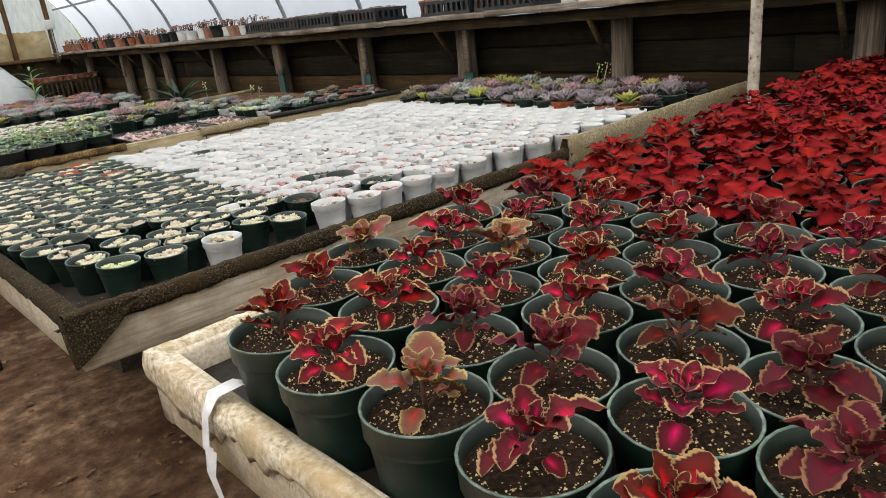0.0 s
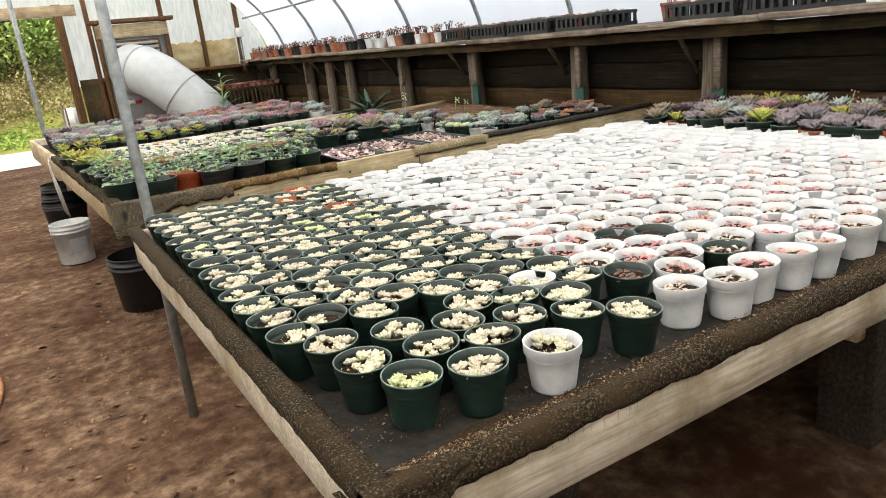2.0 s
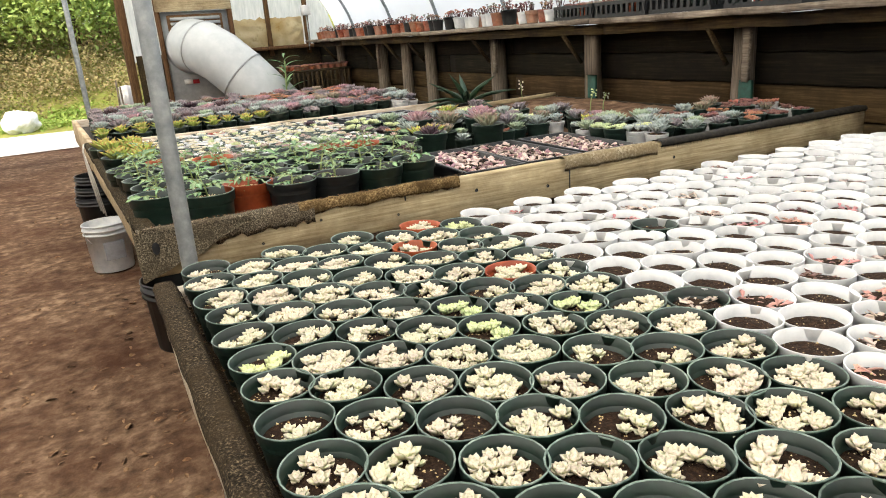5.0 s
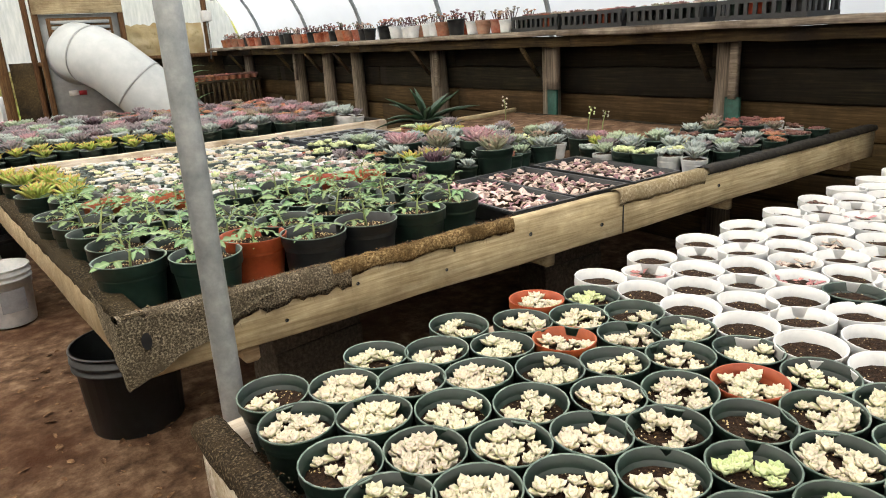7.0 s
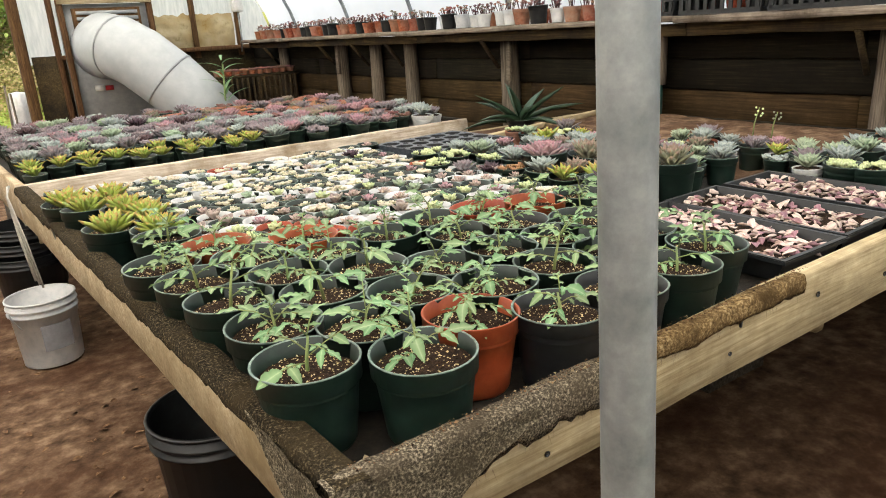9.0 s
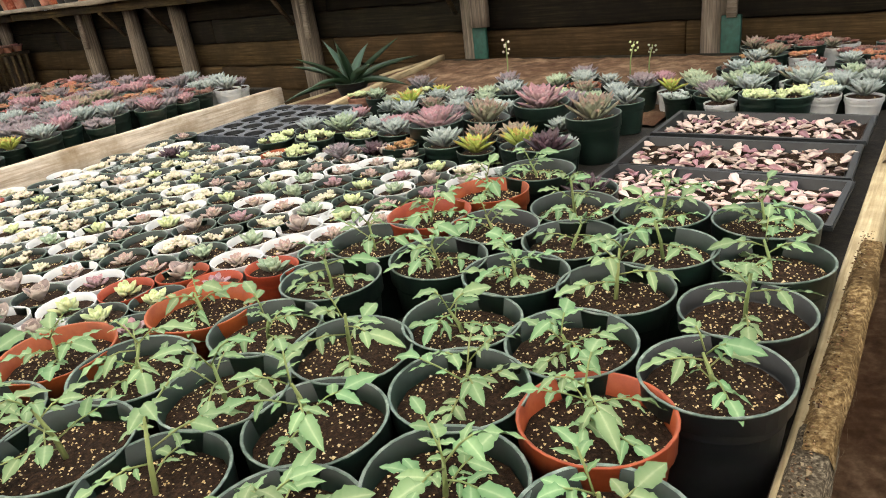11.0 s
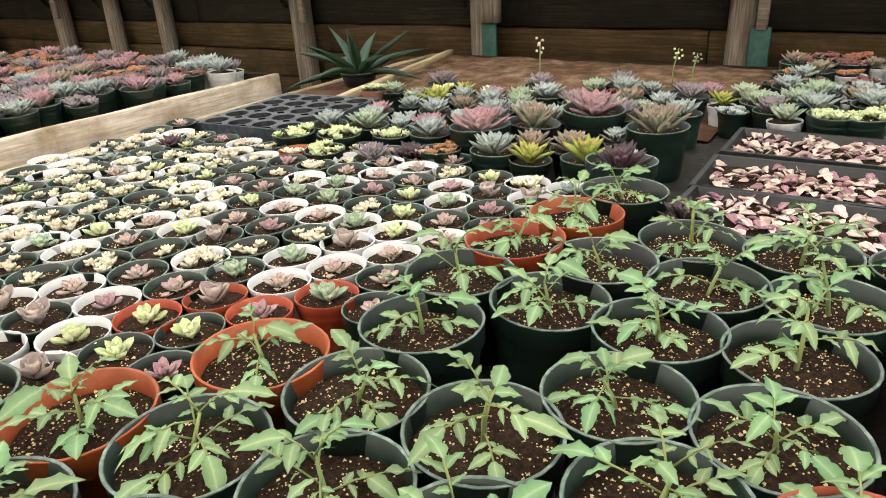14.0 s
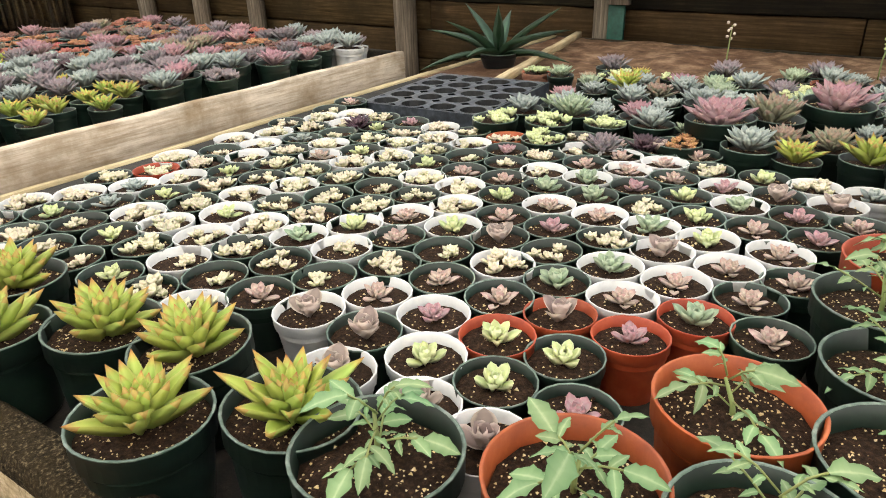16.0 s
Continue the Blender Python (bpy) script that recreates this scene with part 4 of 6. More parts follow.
part("hole", bm, POT_BLACK, b3, "dark knot hole")
for x, z in ((0.82, 0.83), (1.02, 0.872), (1.3, 0.84), (1.62, 0.875), (1.94, 0.84), (2.6, 0.86)):
    bm = bmesh.new()
    lathe(bm, [(0.001, 0.0), (0.004 + 0.002 * (x > 1.5), 0.0), (0.005 + 0.002 * (x > 1.5), 0.002)], 10)
    part("nail_hole", bm, POT_BLACK, b3, "dark nail hole").matrix_basis = Matrix.Translation((x, 4.1125, z)) @ Matrix.Rotation(math.pi / 2, 4, "X")
for x, z0, z1 in ((2.045, 0.79, 0.9), (0.93, 0.865, 0.905), (1.33, 0.885, 0.92)):
    part("split", solid(x, x + 0.005, 4.1105, 4.116, z0, z1, 0.001), POT_BLACK, b3, "dark split in the board")
b4 = bench("broad plant bench with plain pale pine boards", 0.36, 0.24, 2.95, 7.08, 9.35, 0.89, 0.82, 0.70, (WOOD_WHITE_X, WOOD_PALE_Y))
part("lower_board", plank(2.6, 0.035, 0.09, "x", 77, 12), WOOD_PALE, b4).location = (0.4, 7.06, 0.61)
for x, y, tr in ((0.95, 1.98, 12), (2.4, 1.8, 0), (3.4, 1.8, 0), (0.95, 3.1, 5), (2.4, 3.1, 0), (1.05, 4.85, 8), (2.4, 4.85, 0), (1.0, 6.2, 0), (2.6, 6.2, 0), (0.95, 0.4, 0), (2.4, 0.4, 0), (0.9, 7.4, 0), (2.2, 7.4, 0), (0.9, 8.8, 0), (2.2, 8.8, 0)):
    pier(x, y, 0.70 if y < 7 else 0.66, tr, 3)

# ---- pots and earth ----
P45 = {"green": pot_mesh("pot", 0.0565, 0.096, POT_GREEN, 24, seed=7), "white": pot_mesh("pot", 0.0565, 0.096, POT_WHITE, 24, 0.76, 0.24, seed=8), "orange": pot_mesh("pot", 0.0565, 0.096, POT_ORANGE, 24, seed=9)}
P4 = {"green": pot_mesh("pot", 0.0505, 0.094, POT_GREEN, 20), "white": pot_mesh("pot", 0.0515, 0.094, POT_WHITE, 20, seed=2), "orange": pot_mesh("pot", 0.0505, 0.094, POT_ORANGE, 20, seed=3), "black": pot_mesh("pot", 0.0505, 0.094, POT_BLACK, 20, seed=4)}
P6 = {"green": pot_mesh("pot", 0.081, 0.138, POT_GREEN, 28, 0.78, 0.24), "orange": pot_mesh("pot", 0.081, 0.138, POT_ORANGE, 28, 0.78, 0.24, 5), "black": pot_mesh("pot", 0.083, 0.138, POT_BLACK, 28, 0.8, 0.2, 6)}
P65 = {"green": pot_mesh("pot", 0.0855, 0.14, POT_GREEN, 32, 0.78, 0.24, 11), "orange": pot_mesh("pot", 0.0855, 0.14, POT_ORANGE, 32, 0.78, 0.24, 12), "black": pot_mesh("pot", 0.0855, 0.14, POT_BLACK, 32, 0.8, 0.2, 13)}
P5 = {"green": pot_mesh("pot", 0.064, 0.11, POT_GREEN, 22), "orange": pot_mesh("pot", 0.066, 0.10, POT_CLAY, 22), "white": pot_mesh("pot", 0.06, 0.1, POT_WHITE, 22), "black": pot_mesh("pot", 0.064, 0.11, POT_BLACK, 22)}
S4 = [soil_mesh("soil", 0.0475, 0.080, s, 22, 0.003) for s in range(5)]
S4A = [soil_mesh("soil", 0.0515, 0.071, s + 50, 40, 0.004) for s in range(5)]
S4B = [soil_mesh("soil", 0.051, 0.075, s + 9, 14, 0.006) for s in range(4)]
S4C = [soil_mesh("soil", 0.0505, 0.075, s + 14, 8, 0.008) for s in range(6)]
S6 = [soil_mesh("soil", 0.0765, 0.117, s + 20, 210, 0.004) for s in range(5)]
S65 = [soil_mesh("soil", 0.0795, 0.113, s + 30, 260, 0.006) for s in range(6)]
S5 = [soil_mesh("soil", 0.060, 0.094, s + 40, 20) for s in range(2)]


def cluster(seed, mat, z=0.08, r=0.038, count=14, size=0.0155, leaves=12):
    """Many tiny rosettes crowded in one pot."""
    bm, rnd = bmesh.new(), random.Random(seed)
    done = []
    for _ in range(4000):
        if len(done) >= count:
            break
        a, d = rnd.random() * 6.28, r * math.sqrt(rnd.random())
        p = (d * math.cos(a), d * math.sin(a))
        if all((p[0] - q[0]) ** 2 + (p[1] - q[1]) ** 2 > (size * 0.62) ** 2 for q in done):
            done.append(p)
    for k, (x, y) in enumerate(done):
        rosette(bm, x, y, z + rnd.uniform(0, 0.008), size * rnd.uniform(0.75, 1.3), leaves, seed * 50 + k, 0.35, 1.3, 0.6, 0.25, 1.3, 0, 3)
    return mesh_of(bm, "rosettes", mat)


def single(seed, mat, z, radius, leaves=22, **k):
    bm = bmesh.new()
    rosette(bm, 0, 0, z, radius, leaves, seed, **k)
    return mesh_of(bm, "rosette", mat)


def scattered(seed, mat, z, r, count, size, flat=0.2):
    """Loose single leaves lying on the earth."""
    bm, rnd = bmesh.new(), random.Random(seed)
    for _ in range(count):
        a, d = rnd.random() * 6.28, r * math.sqrt(rnd.random())
        leaf(bm, turned(d * math.cos(a), d * math.sin(a), z + 0.003, rnd.random() * 6.28, rnd.uniform(-0.1, flat * 2), rnd.uniform(-0.5, 0.5)), size * rnd.uniform(0.7, 1.3), size * 0.5, size * 0.12, 0.1, 0.3, 0, 3, 0.6, 1.3)
    return mesh_of(bm, "leaf_cuttings", mat)


def coleus(seed, mat):
    """Pairs of broad frilled leaves, crosswise, cupped and uneven."""
    bm, rnd = bmesh.new(), random.Random(seed)
    h = rnd.uniform(0.035, 0.06)
    tube(bm, [(0, 0, 0.112), (rnd.uniform(-0.006, 0.006), rnd.uniform(-0.006, 0.006), 0.122 + h)], [0.0042, 0.003], 6, 1)
    a = rnd.random() * 3.14
    for tier, (zf, ln, lift, pair) in enumerate(((0.1, 0.036, -0.1, 2), (0.4, 0.046, 0.2, 2), (0.62, 0.05, 0.45, 3), (0.82, 0.044, 0.8, 3), (0.95, 0.034, 1.05, 2), (1.05, 0.02, 1.3, 2))):
        for k in range(pair):
            yaw = a + tier * 1.57 + k * 2 * math.pi / pair + rnd.uniform(-0.4, 0.4)
            l2 = ln * rnd.uniform(0.75, 1.2)
            foot = 0.008 + 0.012 * (tier < 3)
            o = Vector((foot * math.cos(yaw), foot * math.sin(yaw), 0.122 + h * zf + foot * 0.5))
            tube(bm, [(0, 0, 0.12 + h * zf), o], 0.0018, 5, 1, False)
            leaf(bm, turned(o.x, o.y, o.z, yaw, lift + rnd.uniform(-0.2, 0.25), rnd.uniform(-0.4, 0.4)), l2, l2 * rnd.uniform(0.8, 1.0), 0, rnd.uniform(-0.1, 0.5), rnd.uniform(0.2, 0.55), 0.11, 22, 0.45, 2.2, 0, rnd.uniform(0.14, 0.26), seed * 3.1 + tier)
    return mesh_of(bm, "foliage", (mat, STEM_RED))


def poinsettia(seed):
    """A low bush of broad red leaves in flat overlapping tiers."""
    bm, rnd = bmesh.new(), random.Random(seed)
    tube(bm, [(0, 0, 0.115), (0, 0, 0.19)], [0.004, 0.003], 5, 1)
    a = rnd.random() * 6.28
    for i in range(16):
        t = i / 15
        l2 = (0.098 - 0.05 * t) * rnd.uniform(0.8, 1.15)
        leaf(bm, turned(0.012 * math.cos(a + i * 2.4), 0.012 * math.sin(a + i * 2.4), 0.13 + 0.06 * t, a + i * 2.4, 0.12 + 0.4 * t + rnd.uniform(-0.15, 0.15), rnd.uniform(-0.35, 0.35)), l2, l2 * 0.8, 0, rnd.uniform(0.2, 0.5), 0.2, 0.07, 12, 0.45, 1.6, 0, 0.22, i)
    return mesh_of(bm, "foliage", (POINSETTIA, STEM_RED))


def tomato(seed):
    """A seedling: its stem and each compound leaf by itself."""
    rnd = random.Random(seed)
    h = rnd.uniform(0.035, 0.09)
    bend = rnd.uniform(-0.025, 0.025)
    bm = bmesh.new()
    tube(bm, [(0, 0, 0.11), (bend * 0.3, 0, 0.11 + h * 0.5), (bend, 0.004, 0.115 + h)], [0.0036, 0.003, 0.0018], 6)
    out = [("stem", mesh_of(bm, "stem", STEM))]
    n = rnd.randint(6, 8)
    for i in range(n):
        bm = bmesh.new()
        s = (i + 1.6) / n
        yaw = rnd.random() * 0.8 + i * 2.4
        z = 0.115 + h * min(1, s)
        reach = rnd.uniform(0.036, 0.062) * (1.15 - 0.5 * abs(s - 0.5))
        lift = rnd.uniform(0.15, 0.6) + (0.55 if i >= n - 2 else 0)
        d = Vector((math.cos(yaw) * math.cos(lift), math.sin(yaw) * math.cos(lift), math.sin(lift)))
        o = Vector((bend * s, 0, z))
        sag = rnd.uniform(0.006, 0.02)
        tube(bm, [o, o + d * reach * 0.55, o + d * reach + Vector((0, 0, -sag * 0.5))], 0.0012, 4, 1)
        for t, side, ln in ((0.36, 1, 0.016), (0.44, -1, 0.015), (0.7, 1, 0.027), (0.78, -1, 0.028), (1.0, 0, 0.039)):
            p = o + d * reach * t + Vector((0, 0, -sag * 0.5 * t * t))
            l2 = ln * rnd.uniform(0.75, 1.3) * (0.7 if i >= n - 1 else 1)
            leaf(bm, turned(p.x, p.y, p.z, yaw + side * rnd.uniform(0.7, 1.3), lift * 0.35 + rnd.uniform(-0.35, 0.25), rnd.uniform(-0.5, 0.5)), l2, l2 * rnd.uniform(0.44, 0.58), 0, rnd.uniform(0.15, 0.5), 0.22, 0.14, 10, 0.4, 1.15, 0, 0.24, i)
        out.append(("leaf", mesh_of(bm, "leaf", (TOMATO, STEM))))
    return out


def leaves_of(seed, mat, z, radius, leaves, flat=0.15, steep=1.25, wide=0.5, thick=0.1, tip=1.4, widest=0.6, droop=-0.12, cup=0.35):
    """A large rosette, leaf by leaf."""
    rnd = random.Random(seed)
    a0 = rnd.random() * 6.28
    out = []
    for i in range(leaves):
        s = i / (leaves - 1)
        bm = bmesh.new()
        ln = radius * (1.05 - 0.66 * s) * rnd.uniform(0.9, 1.08)
        leaf(bm, turned(0, 0, z + radius * 0.25 * s, a0 + i * 2.39996 + rnd.uniform(-0.1, 0.1), flat + (steep - flat) * s ** 0.9 + rnd.uniform(-0.1, 0.1)), ln, radius * wide * (1 - 0.4 * s), radius * thick, droop, cup, 0, 6, widest, tip)
        out.append(("leaf", mesh_of(bm, "leaf", mat)))
    return out


def spiky(seed, mat, z, radius, n=20):
    """An upright rosette of pointed leaves."""
    return single(seed, mat, z, radius, n + 5, flat=0.6, steep=1.45, wide=0.3, thick=0.1, tip=1.0, widest=0.4, droop=0.1, cup=0.45)


# ---- bench one: coleus and red poinsettias ----
rnd = random.Random(21)
COL = [coleus(s, (COLEUS, COLEUS, COLEUS_DARK, COLEUS, COLEUS, COLEUS_BRONZE)[s % 6]) for s in range(12)]
POI = [poinsettia(s) for s in range(6)]
for x, y in hexgrid(0.605, 3.8, -0.247, 0.93, 0.167, rnd, 0.008):
    if x < 0.65 and y > 0.8:
        continue
    if x < 1.43 + 0.06 * math.sin(y * 7):
        potted("potted_coleus", "burgundy coleus with pink heart in a dark green pot", "coleus", "coleus on the bench", P6["green"], rnd.choice(S6), rnd.choice(COL), "foliage", spin(x, y, 0.92, rnd, 1.5))
    else:
        potted("potted_poinsettia", "dense bright red leafy plant in a green pot", "red plant", "red plants on the bench", P6["green"], rnd.choice(S6), rnd.choice(POI), "foliage", spin(x, y, 0.92, rnd, 2, rnd.uniform(0.9, 1.0)))

# ---- bench two: cream succulents, white pots ----
rnd = random.Random(22)
CREAM = [cluster(s, SUCC["cream"], 0.072, 0.04, 7 + (s * 5) % 8, 0.0175 + 0.0014 * (s % 3), 17) for s in range(12)] + [cluster(30, SUCC["pale"], 0.072, 0.034, 6, 0.019, 17), cluster(31, SUCC["cream"], 0.072, 0.03, 4, 0.018, 17)]
CUT = [scattered(s, SUCC[("cutrose", "rose", "cutrose", "maroon")[s % 4]], 0.078, 0.041, 18 + s % 7, 0.022) for s in range(6)]
# the near rows stand loosely; behind them the pots are close-packed
NEAR_B2 = [(0.680, 1.752), (0.798, 1.709), (0.638, 1.866), (0.949, 1.682), (0.779, 1.838), (0.632, 1.99), (0.886, 1.782), (0.758, 1.945), (0.874, 1.896), (0.988, 1.835), (1.085, 1.764), (1.172, 1.69), (1.343, 1.711), (1.455, 1.668), (1.57, 1.69), (1.69, 1.675)]
ORANGE_B2 = ((1.143, 3.084), (1.069, 3.362), (1.17, 3.54))
spots = [list(p) for p in NEAR_B2]
k, x = 0, 0.575
while x < 3.14:
    y = 3.59 - (0.0578 if k % 2 else 0)
    while y > (2.03 if x < 0.93 else 1.86 if x < 1.02 else 1.80 if x < 1.25 else 1.66):
        if all(math.hypot(x - a, y - b) > 0.083 for a, b in NEAR_B2):
            spots.append([x + rnd.uniform(-0.006, 0.006), y + rnd.uniform(-0.006, 0.006)])
        y -= 0.1156
    x += 0.0945
    k += 1
for _ in range(12):
    for a in range(len(spots)):
        for b in range(a):
            dx, dy = spots[a][0] - spots[b][0], spots[a][1] - spots[b][1]
            if abs(dx) < 0.11 and abs(dy) < 0.11:
                d = math.hypot(dx, dy)
                if d < 0.11:
                    q = 0.3 * (0.11 - d) / d
                    spots[a][0], spots[a][1], spots[b][0], spots[b][1] = spots[a][0] + dx * q, min(3.6, spots[a][1] + dy * q), spots[b][0] - dx * q, min(3.6, spots[b][1] - dy * q)
white_rest = []
for x, y in spots:
    if x < 1.262:
        col = "orange" if any((x - a) ** 2 + (y - b) ** 2 < 0.0034 for a, b in ORANGE_B2) else "white" if (x - 0.949) ** 2 + (y - 1.682) ** 2 < 0.0025 or (rnd.random() < 0.12 and x > 1.1 and y < 2.2) else "green"
        potted("potted_cream_sedum", {"green": "cream succulent cluster in a dark green plastic pot", "orange": "cream succulent cluster in a terracotta pot", "white": "cream succulent cluster in a white pot"}[col], "succulent", "cream succulents on the bench", P45[col], rnd.choice(S4A), rnd.choice(CREAM), "sedum", spin(x, y, 0.85, rnd, 2.5))
    else:
        dark = rnd.random() < (0.07 if 1.75 < y < 2.3 else 0.02) and x < 1.75
        if x > 2.83 and not dark:
            white_rest.append((x, y))
            continue
        near = max(0, min(1, (y - 2.0) / 0.7))
        potted("white_potted_cutting", "white plastic pot of dark soil with tiny succulent cuttings" if not dark else "dark green pot of soil with tiny succulent cuttings", "potted cutting", "white pots on the bench", P45["green" if dark else "white"], rnd.choice(S4B if y < 2.5 else S4C), rnd.choice(CUT) if rnd.random() < 0.95 - 0.75 * near else None, "cutting", spin(x, y, 0.85, rnd, 3.5))
bm = bmesh.new()
for x, y in white_rest:
    m = Matrix.Translation((x, y, 0.85))
    for prof, mt in (([(0.042, 0), (0.051, 0.073), (0.0555, 0.075), (0.0565, 0.096), (0.0535, 0.096), (0.051, 0.074)], 0), ([(0.051, 0.074), (0.001, 0.081)], 1)):
        for ring in lathe(bm, prof, 16, mt):
            for v in ring:
                v.co = m @ v.co
tagged(part("far_white_pots", bm, (POT_WHITE, SOIL)), "far rows of white plastic pots of soil", "white pots", kind="stuff")

# ---- mixed rosettes ----
KINDS = {k: [single(i + 3 * len(k), SUCC[k], 0.1, 0.076, 46, flat=0.38, steep=1.35, wide=0.33, thick=0.08, tip=1.0, widest=0.6) for i in range(3)] for k in ("pink", "mauve", "blue", "sage", "olive", "dark", "rose")}
KINDS["lime"] = [spiky(i + 70, SUCC["lime"], 0.1, 0.085, 18) for i in range(3)]
KINDS["pale"] = [cluster(90 + i, SUCC["pale"], 0.1, 0.05, 8, 0.026, 12) for i in range(2)]
KINDS["orange"] = [cluster(95 + i, SUCC["orange"], 0.1, 0.055, 14, 0.02, 9) for i in range(2)]
KINDS["maroon"] = [cluster(98 + i, SUCC["maroon"], 0.1, 0.055, 12, 0.022, 9) for i in range(2)]
KINDS["cluster_blue"] = [cluster(102 + i, SUCC["blue"], 0.1, 0.05, 5, 0.04, 14) for i in range(2)]
KINDS["cluster_mauve"] = [cluster(105 + i, SUCC["mauve"], 0.1, 0.05, 5, 0.042, 14) for i in range(2)]
WORDS = {"pink": "dusty pink", "mauve": "mauve", "blue": "blue-grey", "sage": "sage green", "olive": "grey olive", "dark": "dark purple", "rose": "rose", "lime": "lime green spiky", "pale": "pale green clustered", "orange": "orange-red clustered", "maroon": "maroon clustered", "cluster_blue": "blue-grey clustered", "cluster_mauve": "mauve clustered"}
POTWORD = {"green": "dark green", "orange": "terracotta", "white": "white", "black": "black"}


def succulent(kind, x, y, z, rnd, group, col="green", s=1.0, name="potted_succulent"):
    return potted(name, "%s succulent in a %s pot" % (WORDS[kind], POTWORD[col]), "succulent", group, P5[col], rnd.choice(S5), rnd.choice(KINDS[kind]), "rosette", spin(x, y, z, rnd, 3, s))


def pick(rnd, table):
    r = rnd.random() * sum(table.values())
    for k, w in table.items():
        r -= w
        if r <= 0:
            return k
    return k


rnd = random.Random(23)
for x, y in hexgrid(3.22, 3.84, 1.66, 3.56, 0.128, rnd, 0.012):
    k = pick(rnd, {"mauve": 4, "olive": 2, "blue": 1.5, "cluster_mauve": 3, "lime": 0.8, "pink": 1, "dark": 1.2})
    succulent(k, x, y, 0.85, rnd, "mixed succulents at the bench end", "orange" if rnd.random() < 0.2 else "green", rnd.uniform(0.95, 1.2))

# ---- bench three ----
Z3 = 0.86
rnd = random.Random(31)
TOM = [tomato(s) for s in range(14)]
BIG = [(0.831, 4.312), (0.962, 4.232), (1.124, 4.232), (1.291, 4.236), (1.441, 4.275), (1.290, 4.415), (1.122, 4.42), (1.42, 4.44), (1.376, 4.60), (1.124, 4.565), (1.132, 4.717), (1.145, 4.875), (0.989, 4.847), (0.83, 4.83), (0.843, 4.656), (0.983, 4.554), (0.962, 4.412), (1.233, 4.545), (0.83, 4.99), (0.668, 4.925), (0.69, 4.755), (0.700, 4.597), (0.838, 4.49), (0.53, 4.85), (0.54, 4.687), (0.691, 4.42), (0.72, 4.262), (0.57, 4.52), (1.314, 4.86), (1.28, 4.705), (1.455, 4.82), (1.59, 4.79), (0.645, 5.08), (0.57, 5.25), (0.555, 4.35), (0.50, 5.01)]
BIG_COLOUR = {0: "orange", 1: "black", 2: "black", 18: "orange", 28: "orange", 30: "orange", 32: "orange", 29: "black"}
spots = [list(p) for p in BIG]
for _ in range(60):
    for a in range(len(spots)):
        for b in range(a):
            dx, dy = spots[a][0] - spots[b][0], spots[a][1] - spots[b][1]
            d = math.hypot(dx, dy)
            if d < 0.158:
                k = 0.25 * (0.158 - d) / d
                spots[a][0], spots[a][1], spots[b][0], spots[b][1] = spots[a][0] + dx * k, max(4.23, spots[a][1] + dy * k), spots[b][0] - dx * k, max(4.23, spots[b][1] - dy * k)
kept = []
for i, (x, y) in enumerate(spots):
    col = BIG_COLOUR.get(i, "green")
    kept.append((x, y))
    potted("potted_tomato", "young tomato seedling in a %s pot of flecked soil" % POTWORD[col], "tomato seedling", "tomato seedlings", P65[col], rnd.choice(S65), rnd.choice(TOM), "seedling", spin(x, y, Z3, rnd, 1.5))
BIGLIME = [(0.48, 5.505), (0.578, 5.385), (0.605, 5.575), (0.562, 5.72), (0.47, 5.82), (0.44, 5.98), (0.56, 5.96)]
LIME6 = [leaves_of(i + 170, SUCC["lime"], 0.112, 0.1, 34, flat=0.55, steep=1.48, wide=0.3, thick=0.1, tip=1.05, widest=0.42, droop=0.06, cup=0.45) for i in range(3)]
for x, y in BIGLIME:
    kept.append((x, y))
    potted("potted_aloe", "spiky lime succulent with orange tips in a green pot", "succulent", "lime succulents on the bench edge", P6["green"], rnd.choice(S6), rnd.choice(LIME6), "rosette", spin(x, y, Z3, rnd, 3, 0.94))
SMALL = {"rose": [single(i, SUCC["rose"], 0.083, 0.031, 19, thick=0.14, wide=0.45) for i in range(3)], "cream": [cluster(200 + i, SUCC["cream"], 0.081, 0.03, 3 + i, 0.019, 12) for i in range(5)], "sage": [single(i + 9, SUCC["sage"], 0.083, 0.034, 14, thick=0.16) for i in range(2)],
         "brown": [single(i + 19, SUCC["brown"], 0.083, 0.036, 10, flat=0.6, thick=0.1, wide=0.7) for i in range(2)], "pale": [single(i + 29, SUCC["pale"], 0.083, 0.03, 13, thick=0.2) for i in range(2)], "blue": [single(i + 39, SUCC["blue"], 0.083, 0.034, 14, thick=0.15) for i in range(2)],
         "pink": [single(i + 49, SUCC["pink"], 0.083, 0.03, 14, thick=0.15) for i in range(2)]}
SMALL_LEAVES = {"rose": [leaves_of(500 + i, SUCC["rose"], 0.081, 0.031, 17, thick=0.14, wide=0.45) for i in range(4)], "sage": [leaves_of(510 + i, SUCC["sage"], 0.081, 0.038, 15, thick=0.16, flat=0.35) for i in range(2)], "brown": [leaves_of(520 + i, SUCC["brown"], 0.081, 0.042, 10, flat=0.6, thick=0.1, wide=0.75) for i in range(2)], "pale": [leaves_of(530 + i, SUCC["pale"], 0.081, 0.034, 14, thick=0.2, flat=0.4) for i in range(2)], "blue": [leaves_of(540 + i, SUCC["blue"], 0.081, 0.034, 15, thick=0.15) for i in range(2)], "pink": [leaves_of(550 + i, SUCC["pink"], 0.081, 0.031, 15, thick=0.15, flat=0.35) for i in range(2)]}
